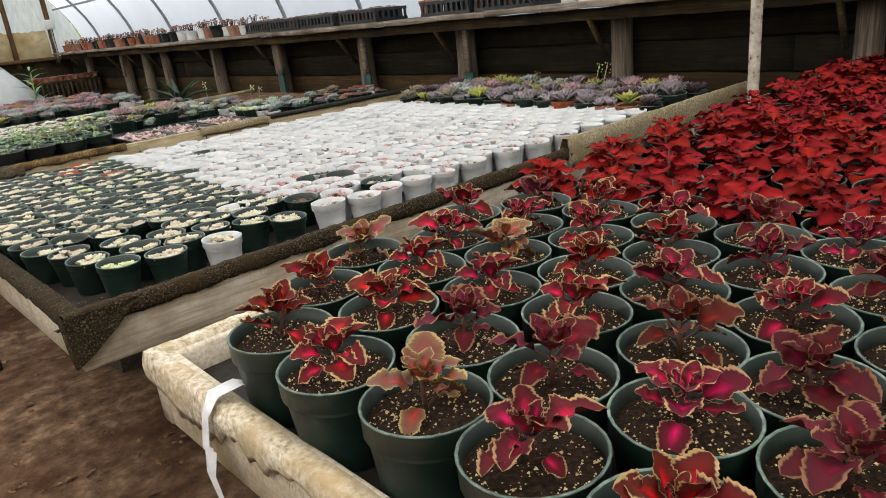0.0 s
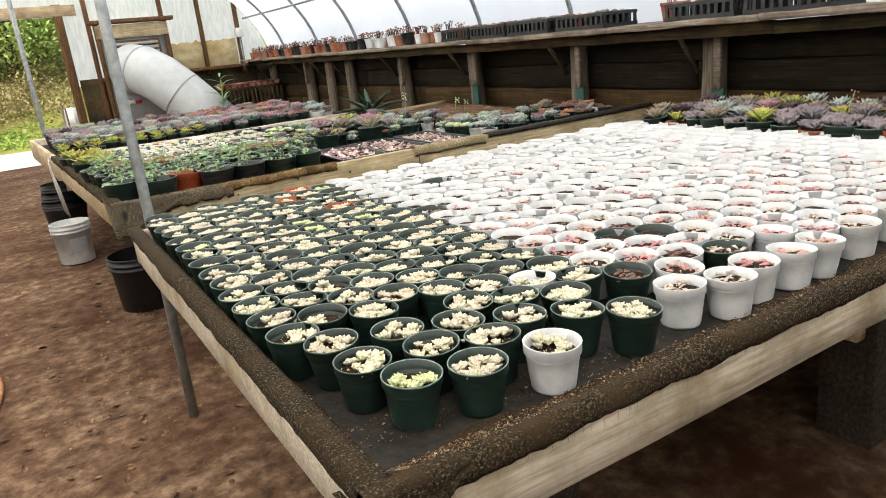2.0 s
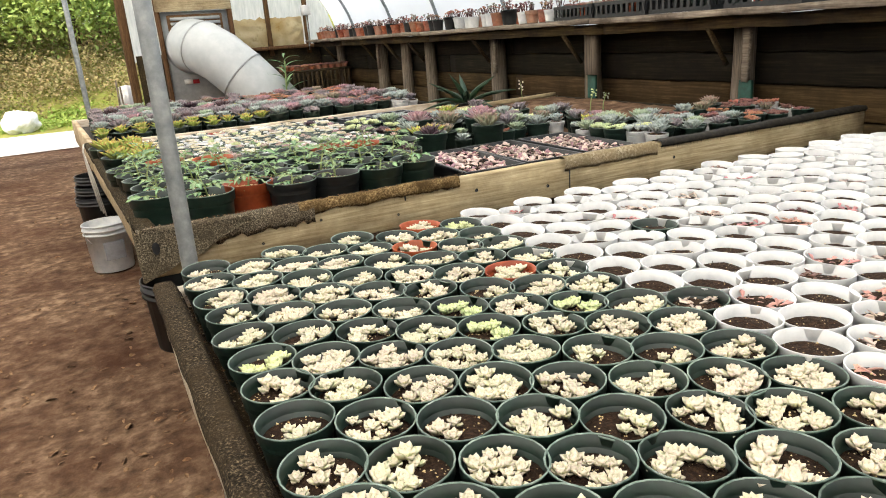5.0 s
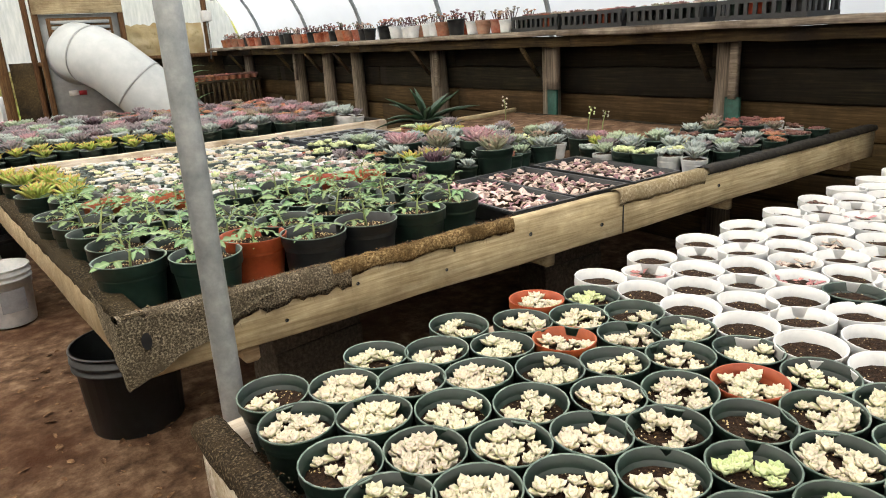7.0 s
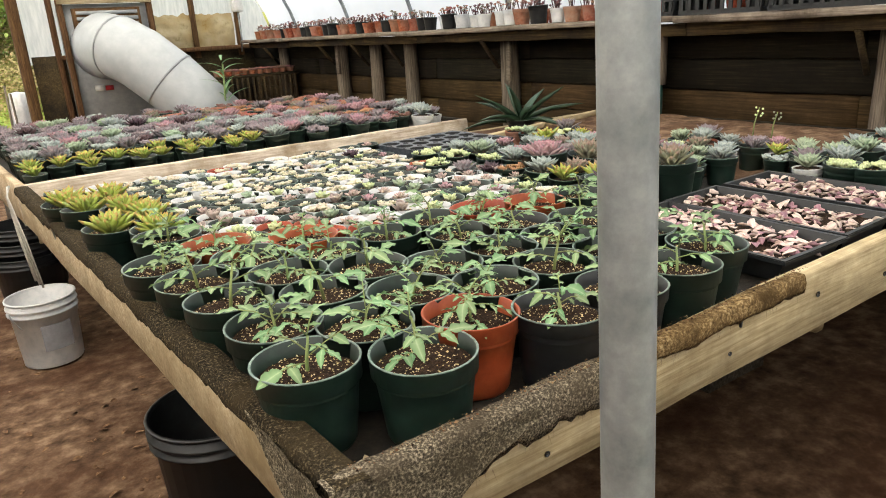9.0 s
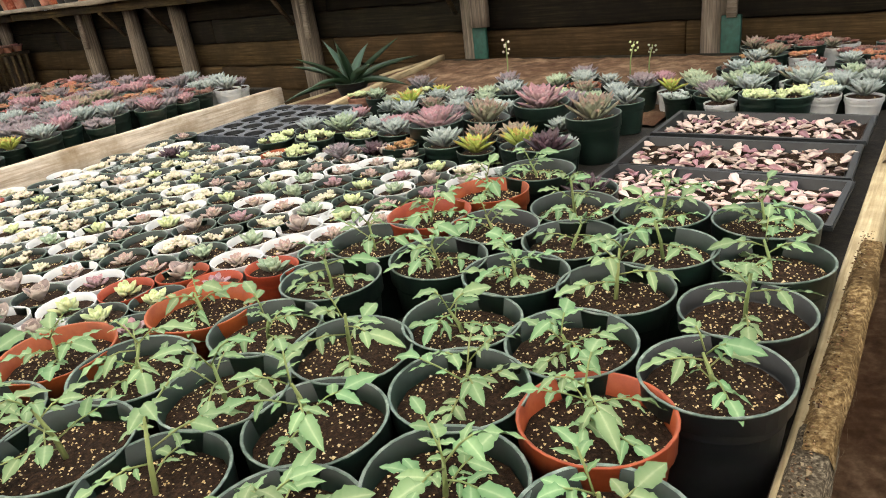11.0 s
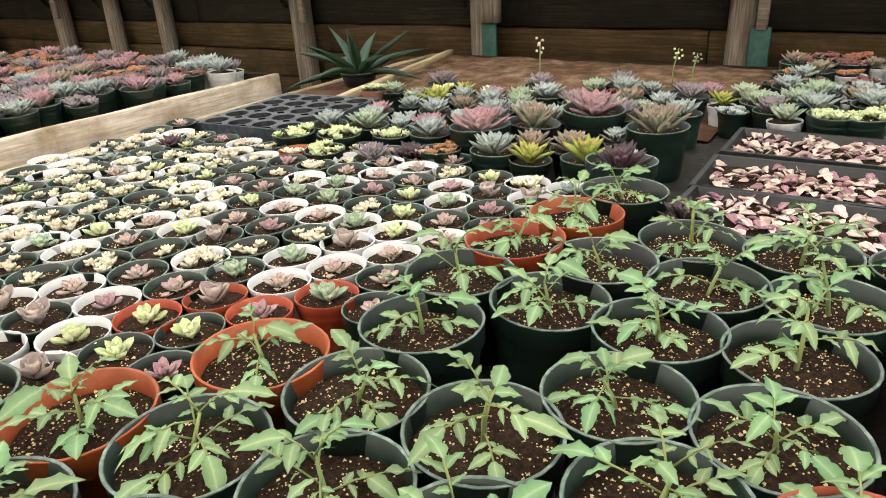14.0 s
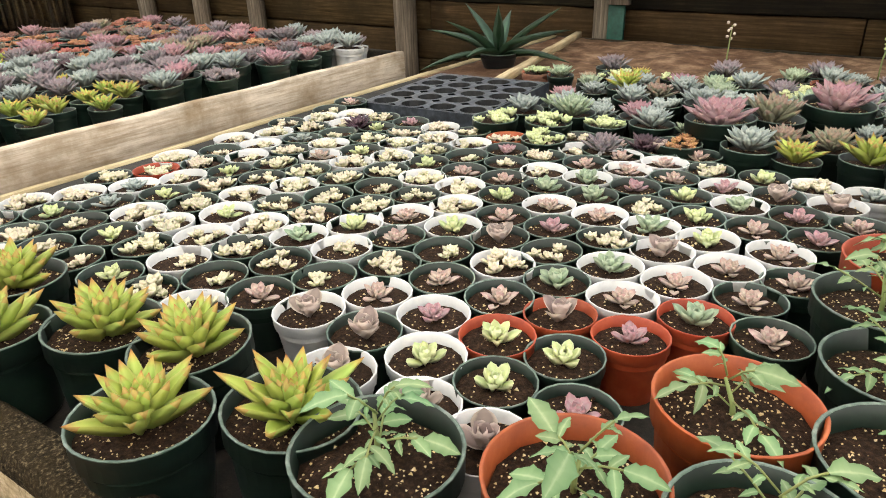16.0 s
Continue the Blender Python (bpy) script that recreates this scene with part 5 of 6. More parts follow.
SMALLWORD = {"rose": "tiny rose succulent", "cream": "tiny cream succulents", "sage": "small sage green succulent", "brown": "small brown-grey cupped succulent", "pale": "small pale green succulent", "blue": "small blue-grey succulent", "pink": "small pink succulent"}


def small_free(x, y, others, gap):
    """Whether a small pot fits at x, y on the third bench."""
    if not 0.55 - (y - 4.15) * 0.052 < x < 1.79 + 0.05 * math.sin(y * 6) or not 4.94 < y < 6.44 or (x < 1.0 and y < 5.05):
        return False
    return all((x - a) ** 2 + (y - b) ** 2 > 0.0162 for a, b in kept) and all((x - a) ** 2 + (y - b) ** 2 > gap * gap for a, b in others)


KNOWN = {(1.058, 5.219): ("white", "rose"), (0.866, 5.286): ("orange", "pale"), (0.876, 5.47): ("white", "rose"), (0.859, 5.389): ("white", "pink"), (0.951, 5.244): ("orange", "brown"), (1.129, 5.177): ("white", "rose"), (1.062, 5.112): ("orange", "sage"), (0.979, 5.085): ("orange", "pink"), (0.965, 5.457): ("green", "rose"), (0.949, 5.355): ("green", "rose"), (1.051, 5.325): ("green", "sage"), (1.037, 5.575): ("green", "rose"), (1.155, 5.075): ("green", "rose"), (1.226, 5.136): ("white", "rose"), (1.234, 5.243): ("white", "brown"), (1.262, 5.363): ("green", "pink"), (0.74, 5.36): ("white", "pale"), (0.74, 5.24): ("green", "pale")}
smalls = []
for x, y in hexgrid(0.42, 1.98, 4.94, 6.44, 0.1045, rnd, 0.004):
    if small_free(x, y, smalls, 0.088):
        smalls.append((x, y))
for _ in range(2500):
    x, y = rnd.uniform(0.4, 1.85), rnd.uniform(4.94, 6.44)
    if small_free(x, y, smalls, 0.094):
        smalls.append((x, y))
standing = {min(smalls, key=lambda q: (q[0] - p[0]) ** 2 + (q[1] - p[1]) ** 2): look_of for p, look_of in KNOWN.items()}
for x, y in smalls:
    far = min(1, max(0, (y - 5.4) / 0.45))
    k = pick(rnd, {"rose": 3.2 - 2.7 * far, "cream": 1.2 + 6.5 * far, "sage": 0.6, "brown": 1.4 * (1 - far), "pale": 1.0, "blue": 0.7 - 0.4 * far, "pink": 0.8 - 0.4 * far})
    col = pick(rnd, {"green": 5.5, "white": 3.2 + 1.5 * far, "orange": 0.35})
    col, k = standing.get((x, y), (col, k))
    plant = rnd.choice(SMALL_LEAVES[k] if y < 5.75 and k in SMALL_LEAVES else SMALL[k])
    potted("potted_small_succulent", "%s in a %s pot" % (SMALLWORD[k], POTWORD[col]), "succulent", "small succulents on the bench", P4[col], rnd.choice(S4), plant, "rosette", spin(x, y, Z3 - 0.012, rnd, 2, 1.05))


def flat_tray(x, y, turn, seed, mats):
    """A black nursery flat with scattered pink leaf cuttings."""
    t = thing("seed_tray", "black plastic tray of soil covered in pink leaf cuttings", "seed tray", "trays of leaf cuttings", pose(x, y, Z3 + 0.004, 0, 0, turn))
    w, l, h = 0.275, 0.54, 0.062
    bm = bmesh.new()
    loops = []
    for inset, z in ((0.03, 0.0), (0.012, h - 0.004), (0.0, h), (0.0, h - 0.008), (0.003, h - 0.008), (0.003, h + 0.002), (0.014, h + 0.002), (0.034, 0.012)):
        loops.append([bm.verts.new(c) for c in ((inset, inset, z), (w - inset, inset, z), (w - inset, l - inset, z), (inset, l - inset, z))])
    for p, q in zip(loops, loops[1:]):
        for i in range(4):
            bm.faces.new((p[i], p[(i + 1) % 4], q[(i + 1) % 4], q[i]))
    bm.faces.new(loops[0][::-1])
    bm.faces.new(loops[-1])
    part("tray", bm, POT_BLACK, t, smooth=False)
    rn = random.Random(seed)
    bm = bmesh.new()
    gx, gy = 12, 22
    grid = [[bm.verts.new((0.022 + (w - 0.044) * i / gx, 0.022 + (l - 0.044) * j / gy, 0.04 + rn.uniform(-0.005, 0.006))) for i in range(gx + 1)] for j in range(gy + 1)]
    for j in range(gy):
        for i in range(gx):
            bm.faces.new((grid[j][i], grid[j][i + 1], grid[j + 1][i + 1], grid[j + 1][i]))
    part("soil", bm, SOIL, t)
    bm = bmesh.new()
    for _ in range(215):
        lx, ly = rn.uniform(0.03, w - 0.03), rn.uniform(0.03, l - 0.03)
        s = rn.uniform(0.022, 0.04)
        leaf(bm, turned(lx, ly, 0.046 + rn.uniform(0, 0.006), rn.random() * 6.28, rn.uniform(-0.1, 0.6), rn.uniform(-0.7, 0.7)), s, s * 0.6, s * 0.1, 0.15, 0.35, 0, 4, 0.6, 1.4, 0 if rn.random() < 0.72 else 1)
    part("leaf_cover", bm, mats, t, "pink leaf cuttings laid on the soil")
    return t


CUTPINK = leaf_material("pink_leaf_cutting", [(0.0, "d0b9ae"), (0.6, "c4a7a2"), (1.0, "e0cfc4")], 0.6, 0, 0.3, 0.02, 0.3)
CUTMAUVE = leaf_material("mauve_leaf_cutting", [(0.0, "94707a"), (0.6, "8a5f6a"), (1.0, "b08d92")], 0.6, 0, 0.3, 0.02, 0.3)
flat_tray(1.622, 4.19, -1.5, 1, (CUTPINK, CUTMAUVE))
flat_tray(1.905, 4.19, 1.0, 2, (CUTPINK, CUTMAUVE))
flat_tray(2.2, 4.19, 0.0, 3, (CUTPINK, CUTMAUVE))

# cell tray
ct = thing("cell_tray", "empty black plastic tray with round pot holes", "cell tray", m=pose(1.9, 5.97, Z3 + 0.005, 0, 0, 5))
NX, NY, cw, ch = 5, 4, 0.1, 0.107
# bluish grey carries the sky's reflection on the black plastic; wells stay black
TRAYGREY = two_scale("dusty_black_tray", [(0.3, "23272c"), (0.5, "383e45"), (0.7, "545b63")], 40, 6, 0.4, 0.1, 0.002, vary=0)
bm = bmesh.new()
n = 16
sq, ci, lo = [], [], []
for k in range(n):
    a = 2 * math.pi * (k + 0.5) / n
    c, s = math.cos(a), math.sin(a)
    q = 1 / max(abs(c), abs(s))
    sq.append(bm.verts.new((c * q * cw / 2, s * q * ch / 2, 0.075)))
    ci.append(bm.verts.new((c * 0.0415, s * 0.0415, 0.073)))
    lo.append(bm.verts.new((c * 0.033, s * 0.033, 0.012)))
for k in range(n):
    m2 = (k + 1) % n
    bm.faces.new((sq[k], sq[m2], ci[m2], ci[k]))
    bm.faces.new((ci[k], ci[m2], lo[m2], lo[k])).material_index = 1
bm.faces.new(lo).material_index = 1
CELL = mesh_of(bm, "cell", (TRAYGREY, POT_BLACK), False)
for i in range(NX):
    for j in range(NY):
        part("cell", CELL, None, ct).location = ((i + 0.5) * cw, (j + 0.5) * ch, 0)
bm = bmesh.new()
for x0, x1, y0, y1 in ((-0.008, 0, -0.008, NY * ch + 0.008), (NX * cw, NX * cw + 0.008, -0.008, NY * ch + 0.008), (0, NX * cw, -0.008, 0), (0, NX * cw, NY * ch, NY * ch + 0.008)):
    box(bm, x0, x1, y0, y1, 0.0, 0.074)
part("skirt", bm, TRAYGREY, ct, smooth=False)

# named rosettes at the middle of the bench
rnd = random.Random(33)
taken = [(2.1, 6.2)]
BIGR = {"pink": [leaves_of(300 + i, SUCC["pink"], 0.115, 0.092, 54, flat=0.3, steep=1.35, wide=0.36, thick=0.07, tip=0.95, widest=0.6) for i in range(2)], "olive": [leaves_of(310, SUCC["olive"], 0.115, 0.1, 50, flat=0.5, steep=1.4, wide=0.3, thick=0.07, tip=0.95, widest=0.58)], "dark": [leaves_of(320, SUCC["dark"], 0.11, 0.08, 44, flat=0.45, steep=1.4, wide=0.28, thick=0.08, tip=0.9)]}
for kind, x, y, s in (("pink", 1.95, 5.30, 1.05), ("olive", 2.08, 5.22, 0.95), ("pink", 2.22, 5.09, 1.1), ("olive", 2.13, 4.87, 1.0), ("dark", 1.80, 4.86, 1.0), ("dark", 1.60, 4.66, 0.8)):
    taken.append((x, y))
    potted("potted_rosette", "large %s rosette succulent in a dark green pot" % WORDS[kind], "succulent", "large rosettes on the bench", P6["green"], rnd.choice(S6), rnd.choice(BIGR[kind]), "rosette", spin(x, y, Z3, rnd, 4, s))
for kind, x, y, s in (("lime", 1.87, 4.97, 1.0), ("orange", 1.84, 5.37, 0.9), ("olive", 1.99, 5.05, 0.9), ("dark", 1.80, 5.44, 0.75), ("mauve", 1.74, 5.52, 0.8), ("pale", 1.72, 5.67, 0.9), ("pale", 1.83, 5.72, 1.0), ("pale", 1.80, 5.86, 1.0), ("pale", 1.93, 5.60, 0.9), ("blue", 1.96, 5.86, 0.9), ("dark", 1.62, 6.2, 0.7)):
    taken.append((x, y))
    succulent(kind, x, y, Z3, rnd, "mixed succulents on the bench", s=s)
for x, y in hexgrid(1.86, 3.72, 4.24, 6.28, 0.108, rnd, 0.012):
    if (x > 3.02 - 0.3 * (y - 4.6) and not (y < 4.78 and x < 3.75)) or (x < 2.53 and y < 4.83) or any((x - a) ** 2 + (y - b) ** 2 < 0.0098 for a, b in taken) or (y > 5.88 and x < 2.46) or rnd.random() < 0.06 or (x < 1.95 and y < 4.95):
        continue
    if x > 3.08:
        k = pick(rnd, {"maroon": 5, "orange": 1, "olive": 2, "blue": 0.6})
    else:
        k = pick(rnd, {"blue": 4, "sage": 3, "pale": 1.6, "mauve": 1.5, "olive": 1.2, "orange": 0.4, "cluster_blue": 1.5, "pink": 0.5, "lime": 0.4})
    taken.append((x, y))
    succulent(k, x, y, Z3, rnd, "mixed succulents on the bench", pick(rnd, {"green": 7, "white": 1.6, "orange": 0.4}), rnd.uniform(0.72, 1.0))
taken += smalls + kept
for _ in range(1500):
    x, y = rnd.uniform(1.72, 3.05), rnd.uniform(4.9, 6.0)
    if x > 3.02 - 0.3 * (y - 4.6) or (y > 5.88 and x < 2.46) or (x < 2.53 and y < 4.85) or any((x - a) ** 2 + (y - b) ** 2 < 0.0095 for a, b in taken):
        continue
    taken.append((x, y))
    succulent(pick(rnd, {"pale": 0.7, "blue": 2, "sage": 1.6, "mauve": 1.6, "olive": 0.8, "orange": 0.3}), x, y, Z3, rnd, "mixed succulents on the bench", s=rnd.uniform(0.62, 0.75))


def stalk(x, y, z, h, stem, bud, label):
    """A thin flower stalk with small buds."""
    f = thing("flower_stalk", label, "flower stalk", "flower stalks")
    lean = 0.15 * h
    bm = bmesh.new()
    tube(bm, [(x, y, z), (x + lean * 0.3, y, z + h * 0.5), (x + lean, y - lean * 0.5, z + h)], [0.003, 0.0025, 0.002], 6)
    part("stem", bm, stem, f)
    for k in range(7):
        bm = bmesh.new()
        bmesh.ops.create_icosphere(bm, subdivisions=1, radius=0.005, matrix=Matrix.Translation((x + lean + 0.014 * math.cos(k * 2.4), y - lean * 0.5 + 0.014 * math.sin(k * 2.4), z + h * (0.72 + 0.045 * k))))
        part("bud", bm, bud, f)


stalk(3.4, 2.05, 0.94, 0.2, STEM, SUCC["orange"], "tall succulent flower stalk with orange buds")
stalk(3.55, 2.2, 0.94, 0.18, STEM, SUCC["lime"], "tall succulent flower stalk with yellow buds")
stalk(3.3, 2.45, 0.94, 0.17, STEM, SUCC["orange"], "tall succulent flower stalk with orange buds")
stalk(2.9, 5.05, 0.95, 0.13, STEM, SUCC["pale"], "thin succulent flower stalk with pale buds")
stalk(2.94, 4.99, 0.95, 0.11, STEM, SUCC["olive"], "thin succulent flower stalk with dull buds")
for x, y in ((2.55, 4.42), (2.66, 4.36), (2.78, 4.40)):
    succulent("pale", x, y, Z3 + 0.002, rnd, "pale green sedums at the bench edge", s=0.95)
# stalk in flower
fs = thing("flower_stalk", "thin pale succulent flower stalk with tiny buds", "flower stalk")
bm = bmesh.new()
tube(bm, [(2.74, 5.5, 0.93), (2.745, 5.5, 1.03), (2.735, 5.495, 1.12)], [0.003, 0.0025, 0.002], 6)
part("stem", bm, STEM, fs)
for k in range(7):
    bm = bmesh.new()
    bmesh.ops.create_icosphere(bm, subdivisions=1, radius=0.0055, matrix=Matrix.Translation((2.737 + 0.012 * math.cos(k * 2.4), 5.497 + 0.012 * math.sin(k * 2.4), 1.075 + k * 0.009)))
    part("bud", bm, SUCC["rose"], fs)

# soil bed, plank and agave
bed = sheet("soil_bed", [2.5 + 0.06 * i for i in range(23)], [4.82 + 0.05 * i for i in range(38)], lambda x, y: 0.868 + 0.02 * max(0, noise.noise(Vector((x * 4, y * 4, 0)))) + 0.008 * noise.noise(Vector((x * 20, y * 20, 0))), (DIRT,))
tagged(bed, "spread of bare brown earth on the bench", "soil", kind="stuff")
pk = tagged(part("wooden_stick", plank(1.4, 0.035, 0.03, "x", 91, 10, 0.006), WOOD_PALE), "long peeled wooden stick lying across the bench", "stick")
pk.matrix_basis = pose(2.33, 6.2, 0.895, 0, 0, 11.5)
ag = thing("agave", "large dark green agave with arching pointed leaves", "agave", m=pose(2.92, 6.52, 0.915))
rnd = random.Random(41)
for k in range(13):
    bm = bmesh.new()
    s = k / 12
    ln = 0.42 * rnd.uniform(0.75, 1.08) * (1 - 0.25 * s)
    leaf(bm, turned(0, 0, 0, k * 2.4, 0.22 + 0.75 * s), ln, 0.05, 0.016, 0.15 + 0.3 * (1 - s), 0.4, 0, 8, 0.35, 0.85)
    part("leaf", bm, AGAVE, ag)
part("pot", pot_mesh("pot", 0.09, 0.07, POT_BLACK, 24), None, ag).location = (0, 0, -0.053)
tagged(part("support_crate", solid(2.75, 3.15, 6.78, 7.02, 0.0, 0.63, 0.01), TIMBER), "dark timber stand between the benches", "stand")

# ---- bench four ----
rnd = random.Random(51)
n = 0
for x, y in hexgrid(0.46, 2.86, 7.2, 9.28, 0.139, rnd, 0.012):
    if x < 0.40 + 0.05:
        continue
    u, v = (x - 0.4) / 2.5, (y - 7.15) / 2.15
    if v < 0.09 + 0.07 * rnd.random() and u < 0.5:
        k = "lime"
    elif u > 0.9 and v < 0.3:
        k = pick(rnd, {"blue": 3, "mauve": 1})
    elif u + 0.55 * v > 0.86:
        k = pick(rnd, {"orange": 5, "maroon": 2.4, "pink": 1.2, "olive": 0.8, "mauve": 1})
    else:
        k = pick(rnd, {"mauve": 4, "blue": 2.4, "cluster_mauve": 2.2, "pink": 0.5, "dark": 1.0, "sage": 1.0, "lime": 0.5, "cluster_blue": 1.4})
    col = "white" if u > 0.88 and v < 0.25 else "green"
    succulent(k, x, y, 0.82, rnd, "succulents on the far bench", col, rnd.uniform(1.0, 1.24) if k != "lime" else rnd.uniform(0.85, 1.0), "far_potted_succulent")

# ---- things on the shelf ----
rnd = random.Random(61)
ST = 1.456
CLAY = pot_mesh("pot", 0.07, 0.11, POT_CLAY, 18, 0.72)
CUP = pot_mesh("pot", 0.062, 0.105, POT_WHITE, 18, 0.76, 0.14)
DARKP = pot_mesh("pot", 0.07, 0.12, POT_BLACK, 18, 0.78)
SSOIL = soil_mesh("soil", 0.058, 0.09, 3)


def sprig(seed, mat, z=0.095):
    """Thin branching stalks, each with a small head of leaves."""
    bm, r2 = bmesh.new(), random.Random(seed)
    for k in range(8):
        a, d, h = r2.random() * 6.28, r2.uniform(0.01, 0.06), r2.uniform(0.03, 0.085)
        x, y = d * math.cos(a), d * math.sin(a)
        tube(bm, [(x * 0.4, y * 0.4, z - 0.01), (x, y, z + h)], 0.003, 4, 1, False)
        rosette(bm, x, y, z + h, r2.uniform(0.014, 0.024), 9, seed * 9 + k, 0.2, 1.2, 0.6, 0.2, 1.3, 0, 3)
    return mesh_of(bm, "foliage", (mat, STEM_RED))


SPRIG = [sprig(1, SUCC["maroon"]), sprig(2, SUCC["orange"]), sprig(3, SUCC["rose"]), sprig(4, SUCC["olive"]), sprig(5, SUCC["maroon"])]


def shelf_pot(kind, x, y, bare=False):
    pm, w = {"clay": (CLAY, "terracotta"), "cup": (CUP, "white plastic"), "dark": (DARKP, "black plastic")}[kind]
    potted("shelf_plant", ("bushy reddish succulent in a %s pot on the shelf" if not bare else "empty %s pot on the shelf") % w, "potted plant", "pots along the shelf", pm, SSOIL, None if bare else rnd.choice(SPRIG), "foliage", spin(x, y, ST, rnd, 2, rnd.uniform(0.88, 1.08)))


y = 12.9
while y > 8.9:
    shelf_pot("clay" if rnd.random() < 0.75 else "dark", 3.86 + rnd.uniform(-0.03, 0.05), y)
    if rnd.random() < 0.6:
        shelf_pot("clay", 4.1 + rnd.uniform(-0.04, 0.05), y + 0.05)
    y -= rnd.uniform(0.145, 0.175)
while y > 6.75:
    shelf_pot(pick(rnd, {"cup": 5, "clay": 2.4, "dark": 0.8}), 3.88 + rnd.uniform(-0.03, 0.05), y)
    if rnd.random() < 0.6:
        shelf_pot(pick(rnd, {"cup": 2, "clay": 2}), 4.12 + rnd.uniform(-0.04, 0.05), y + 0.05)
    y -= rnd.uniform(0.14, 0.17)

CRATE_SPRIG = [cluster(430 + i, SUCC[k], 0.083, 0.045, 9, 0.024, 9) for i, k in enumerate(("maroon", "orange", "olive", "maroon"))]
CR_L, CR_W, CR_H = 0.5, 0.34, 0.105
CRATE = {"base": mesh_of(solid(0, CR_W, 0, CR_L, 0, 0.012), "base", POT_BLACK, False), "slat": mesh_of(solid(-0.005, 0.005, -0.011, 0.011, 0.01, CR_H - 0.018), "slat", POT_BLACK, False)}
bm = bmesh.new()
for z0, z1 in ((CR_H - 0.022, CR_H), (0.012, 0.026)):
    for a in ((0, 0.01, 0, CR_L), (CR_W - 0.01, CR_W, 0, CR_L), (0.01, CR_W - 0.01, 0, 0.01), (0.01, CR_W - 0.01, CR_L - 0.01, CR_L)):
        box(bm, *a, z0, z1)
CRATE["rim"] = mesh_of(bm, "rim", POT_BLACK, False)


def crate(x, y, turn, fill):
    c = thing("bulb_crate", "black plastic slatted crate of small pots on the shelf", "crate", "crates along the shelf", pose(x, y, ST, 0, 0, turn))
    part("base", CRATE["base"], None, c)
    part("rim", CRATE["rim"], None, c)
    for i in range(10):
        for xx in (0.005, CR_W - 0.005):
            part("slat", CRATE["slat"], None, c).location = (xx, 0.02 + i * (CR_L - 0.04) / 9, 0)
    for i in range(6):
        for yy in (0.005, CR_L - 0.005):
            s = part("slat", CRATE["slat"], None, c)
            s.location, s.rotation_euler = (0.02 + i * (CR_W - 0.04) / 5, yy, 0), (0, 0, math.pi / 2)
    m = pose(x, y, ST, 0, 0, turn)
    for i in range(3):
        for j in range(4):
            if rnd.random() < fill:
                p = m @ Vector((0.07 + i * 0.1, 0.075 + j * 0.115, 0.014))
                potted("shelf_plant", "small succulent in a plastic pot in a crate", "potted plant", "small pots in the crates", P4[pick(rnd, {"green": 2, "black": 2, "orange": 1})], S4[0], rnd.choice(SMALL["rose"] + CRATE_SPRIG), "foliage", spin(p.x, p.y, p.z, rnd, 2, 1.0))


for i, (y, fill) in enumerate(((6.15, 0.95), (5.6, 0.8), (5.05, 0.9), (4.45, 0.85))):
    crate(3.80, y, rnd.uniform(-3, 3), fill)
for y, fill in ((3.42, 0.85), (2.85, 0.6)):
    crate(3.82, y, rnd.uniform(-3, 3), fill)
shelf_pot("clay", 3.95, 3.98)
for y in (2.62, 2.47, 2.3, 1.95, 1.8, 1.62):
    shelf_pot("cup" if y > 2.4 or y < 1.9 else "dark", 3.9 + rnd.uniform(-0.03, 0.03), y, True)

# ---- rack of red sedums by the end wall ----
rk = thing("plant_rack", "dark slatted timber rack holding boxes of red sedum", "plant rack", m=pose(3.05, 12.35, 0))
for x in (0, 0.5, 1.0):
    part("leg", plank(0.98, 0.06, 0.06, "z", int(x * 9), 4), TIMBER, rk).location = (x, 0, GZ)
part("top", plank(1.1, 0.4, 0.03, "x", 6, 6), TIMBER, rk).location = (-0.02, -0.02, 1.0)
for k in range(15):
    part("slat", plank(0.34, 0.02, 0.045, "z", k, 3), TIMBER, rk).location = (k * 0.072, -0.045, 0.66)
rs = random.Random(71)
RACKPOT = pot_mesh("pot", 0.05, 0.055, POT_CLAY, 16)
RACKSOIL = soil_mesh("soil", 0.045, 0.046, 3)
RACKPLANT = [cluster(440 + i, SUCC[k], 0.05, 0.05, 9, 0.028, 9) for i, k in enumerate(("maroon", "orange", "maroon"))]
for i in range(10):
    for j in range(2):
        potted("rack_plant", "low red sedum on a dark timber rack", "sedum", "red sedums on the rack", RACKPOT, RACKSOIL, rs.choice(RACKPLANT), "foliage", spin(3.1 + i * 0.105, 12.40 + j * 0.13, 1.032, rs, 2, 1.0))
hp = thing("strap_leaf_plant", "tall green strap-leaved plant beside the duct", "plant")
part("pot", pot_mesh("pot", 0.1, 0.2, POT_BLACK, 20), None, hp).location = (3.02, 12.05, GZ)
bm = bmesh.new()
tube(bm, [(3.02, 12.05, 0.15), (3.0, 12.06, 0.7), (3.03, 12.05, 1.2)], 0.012, 6, 1)
for k in range(12):
    leaf(bm, turned(3.02, 12.05, 0.75 + 0.045 * k, k * 2.4, 0.9 - 0.03 * k), 0.32, 0.04, 0, 0.5, 0.3, 0, 7, 0.4, 1.1)
part("foliage", bm, (TOMATO, STEM), hp)

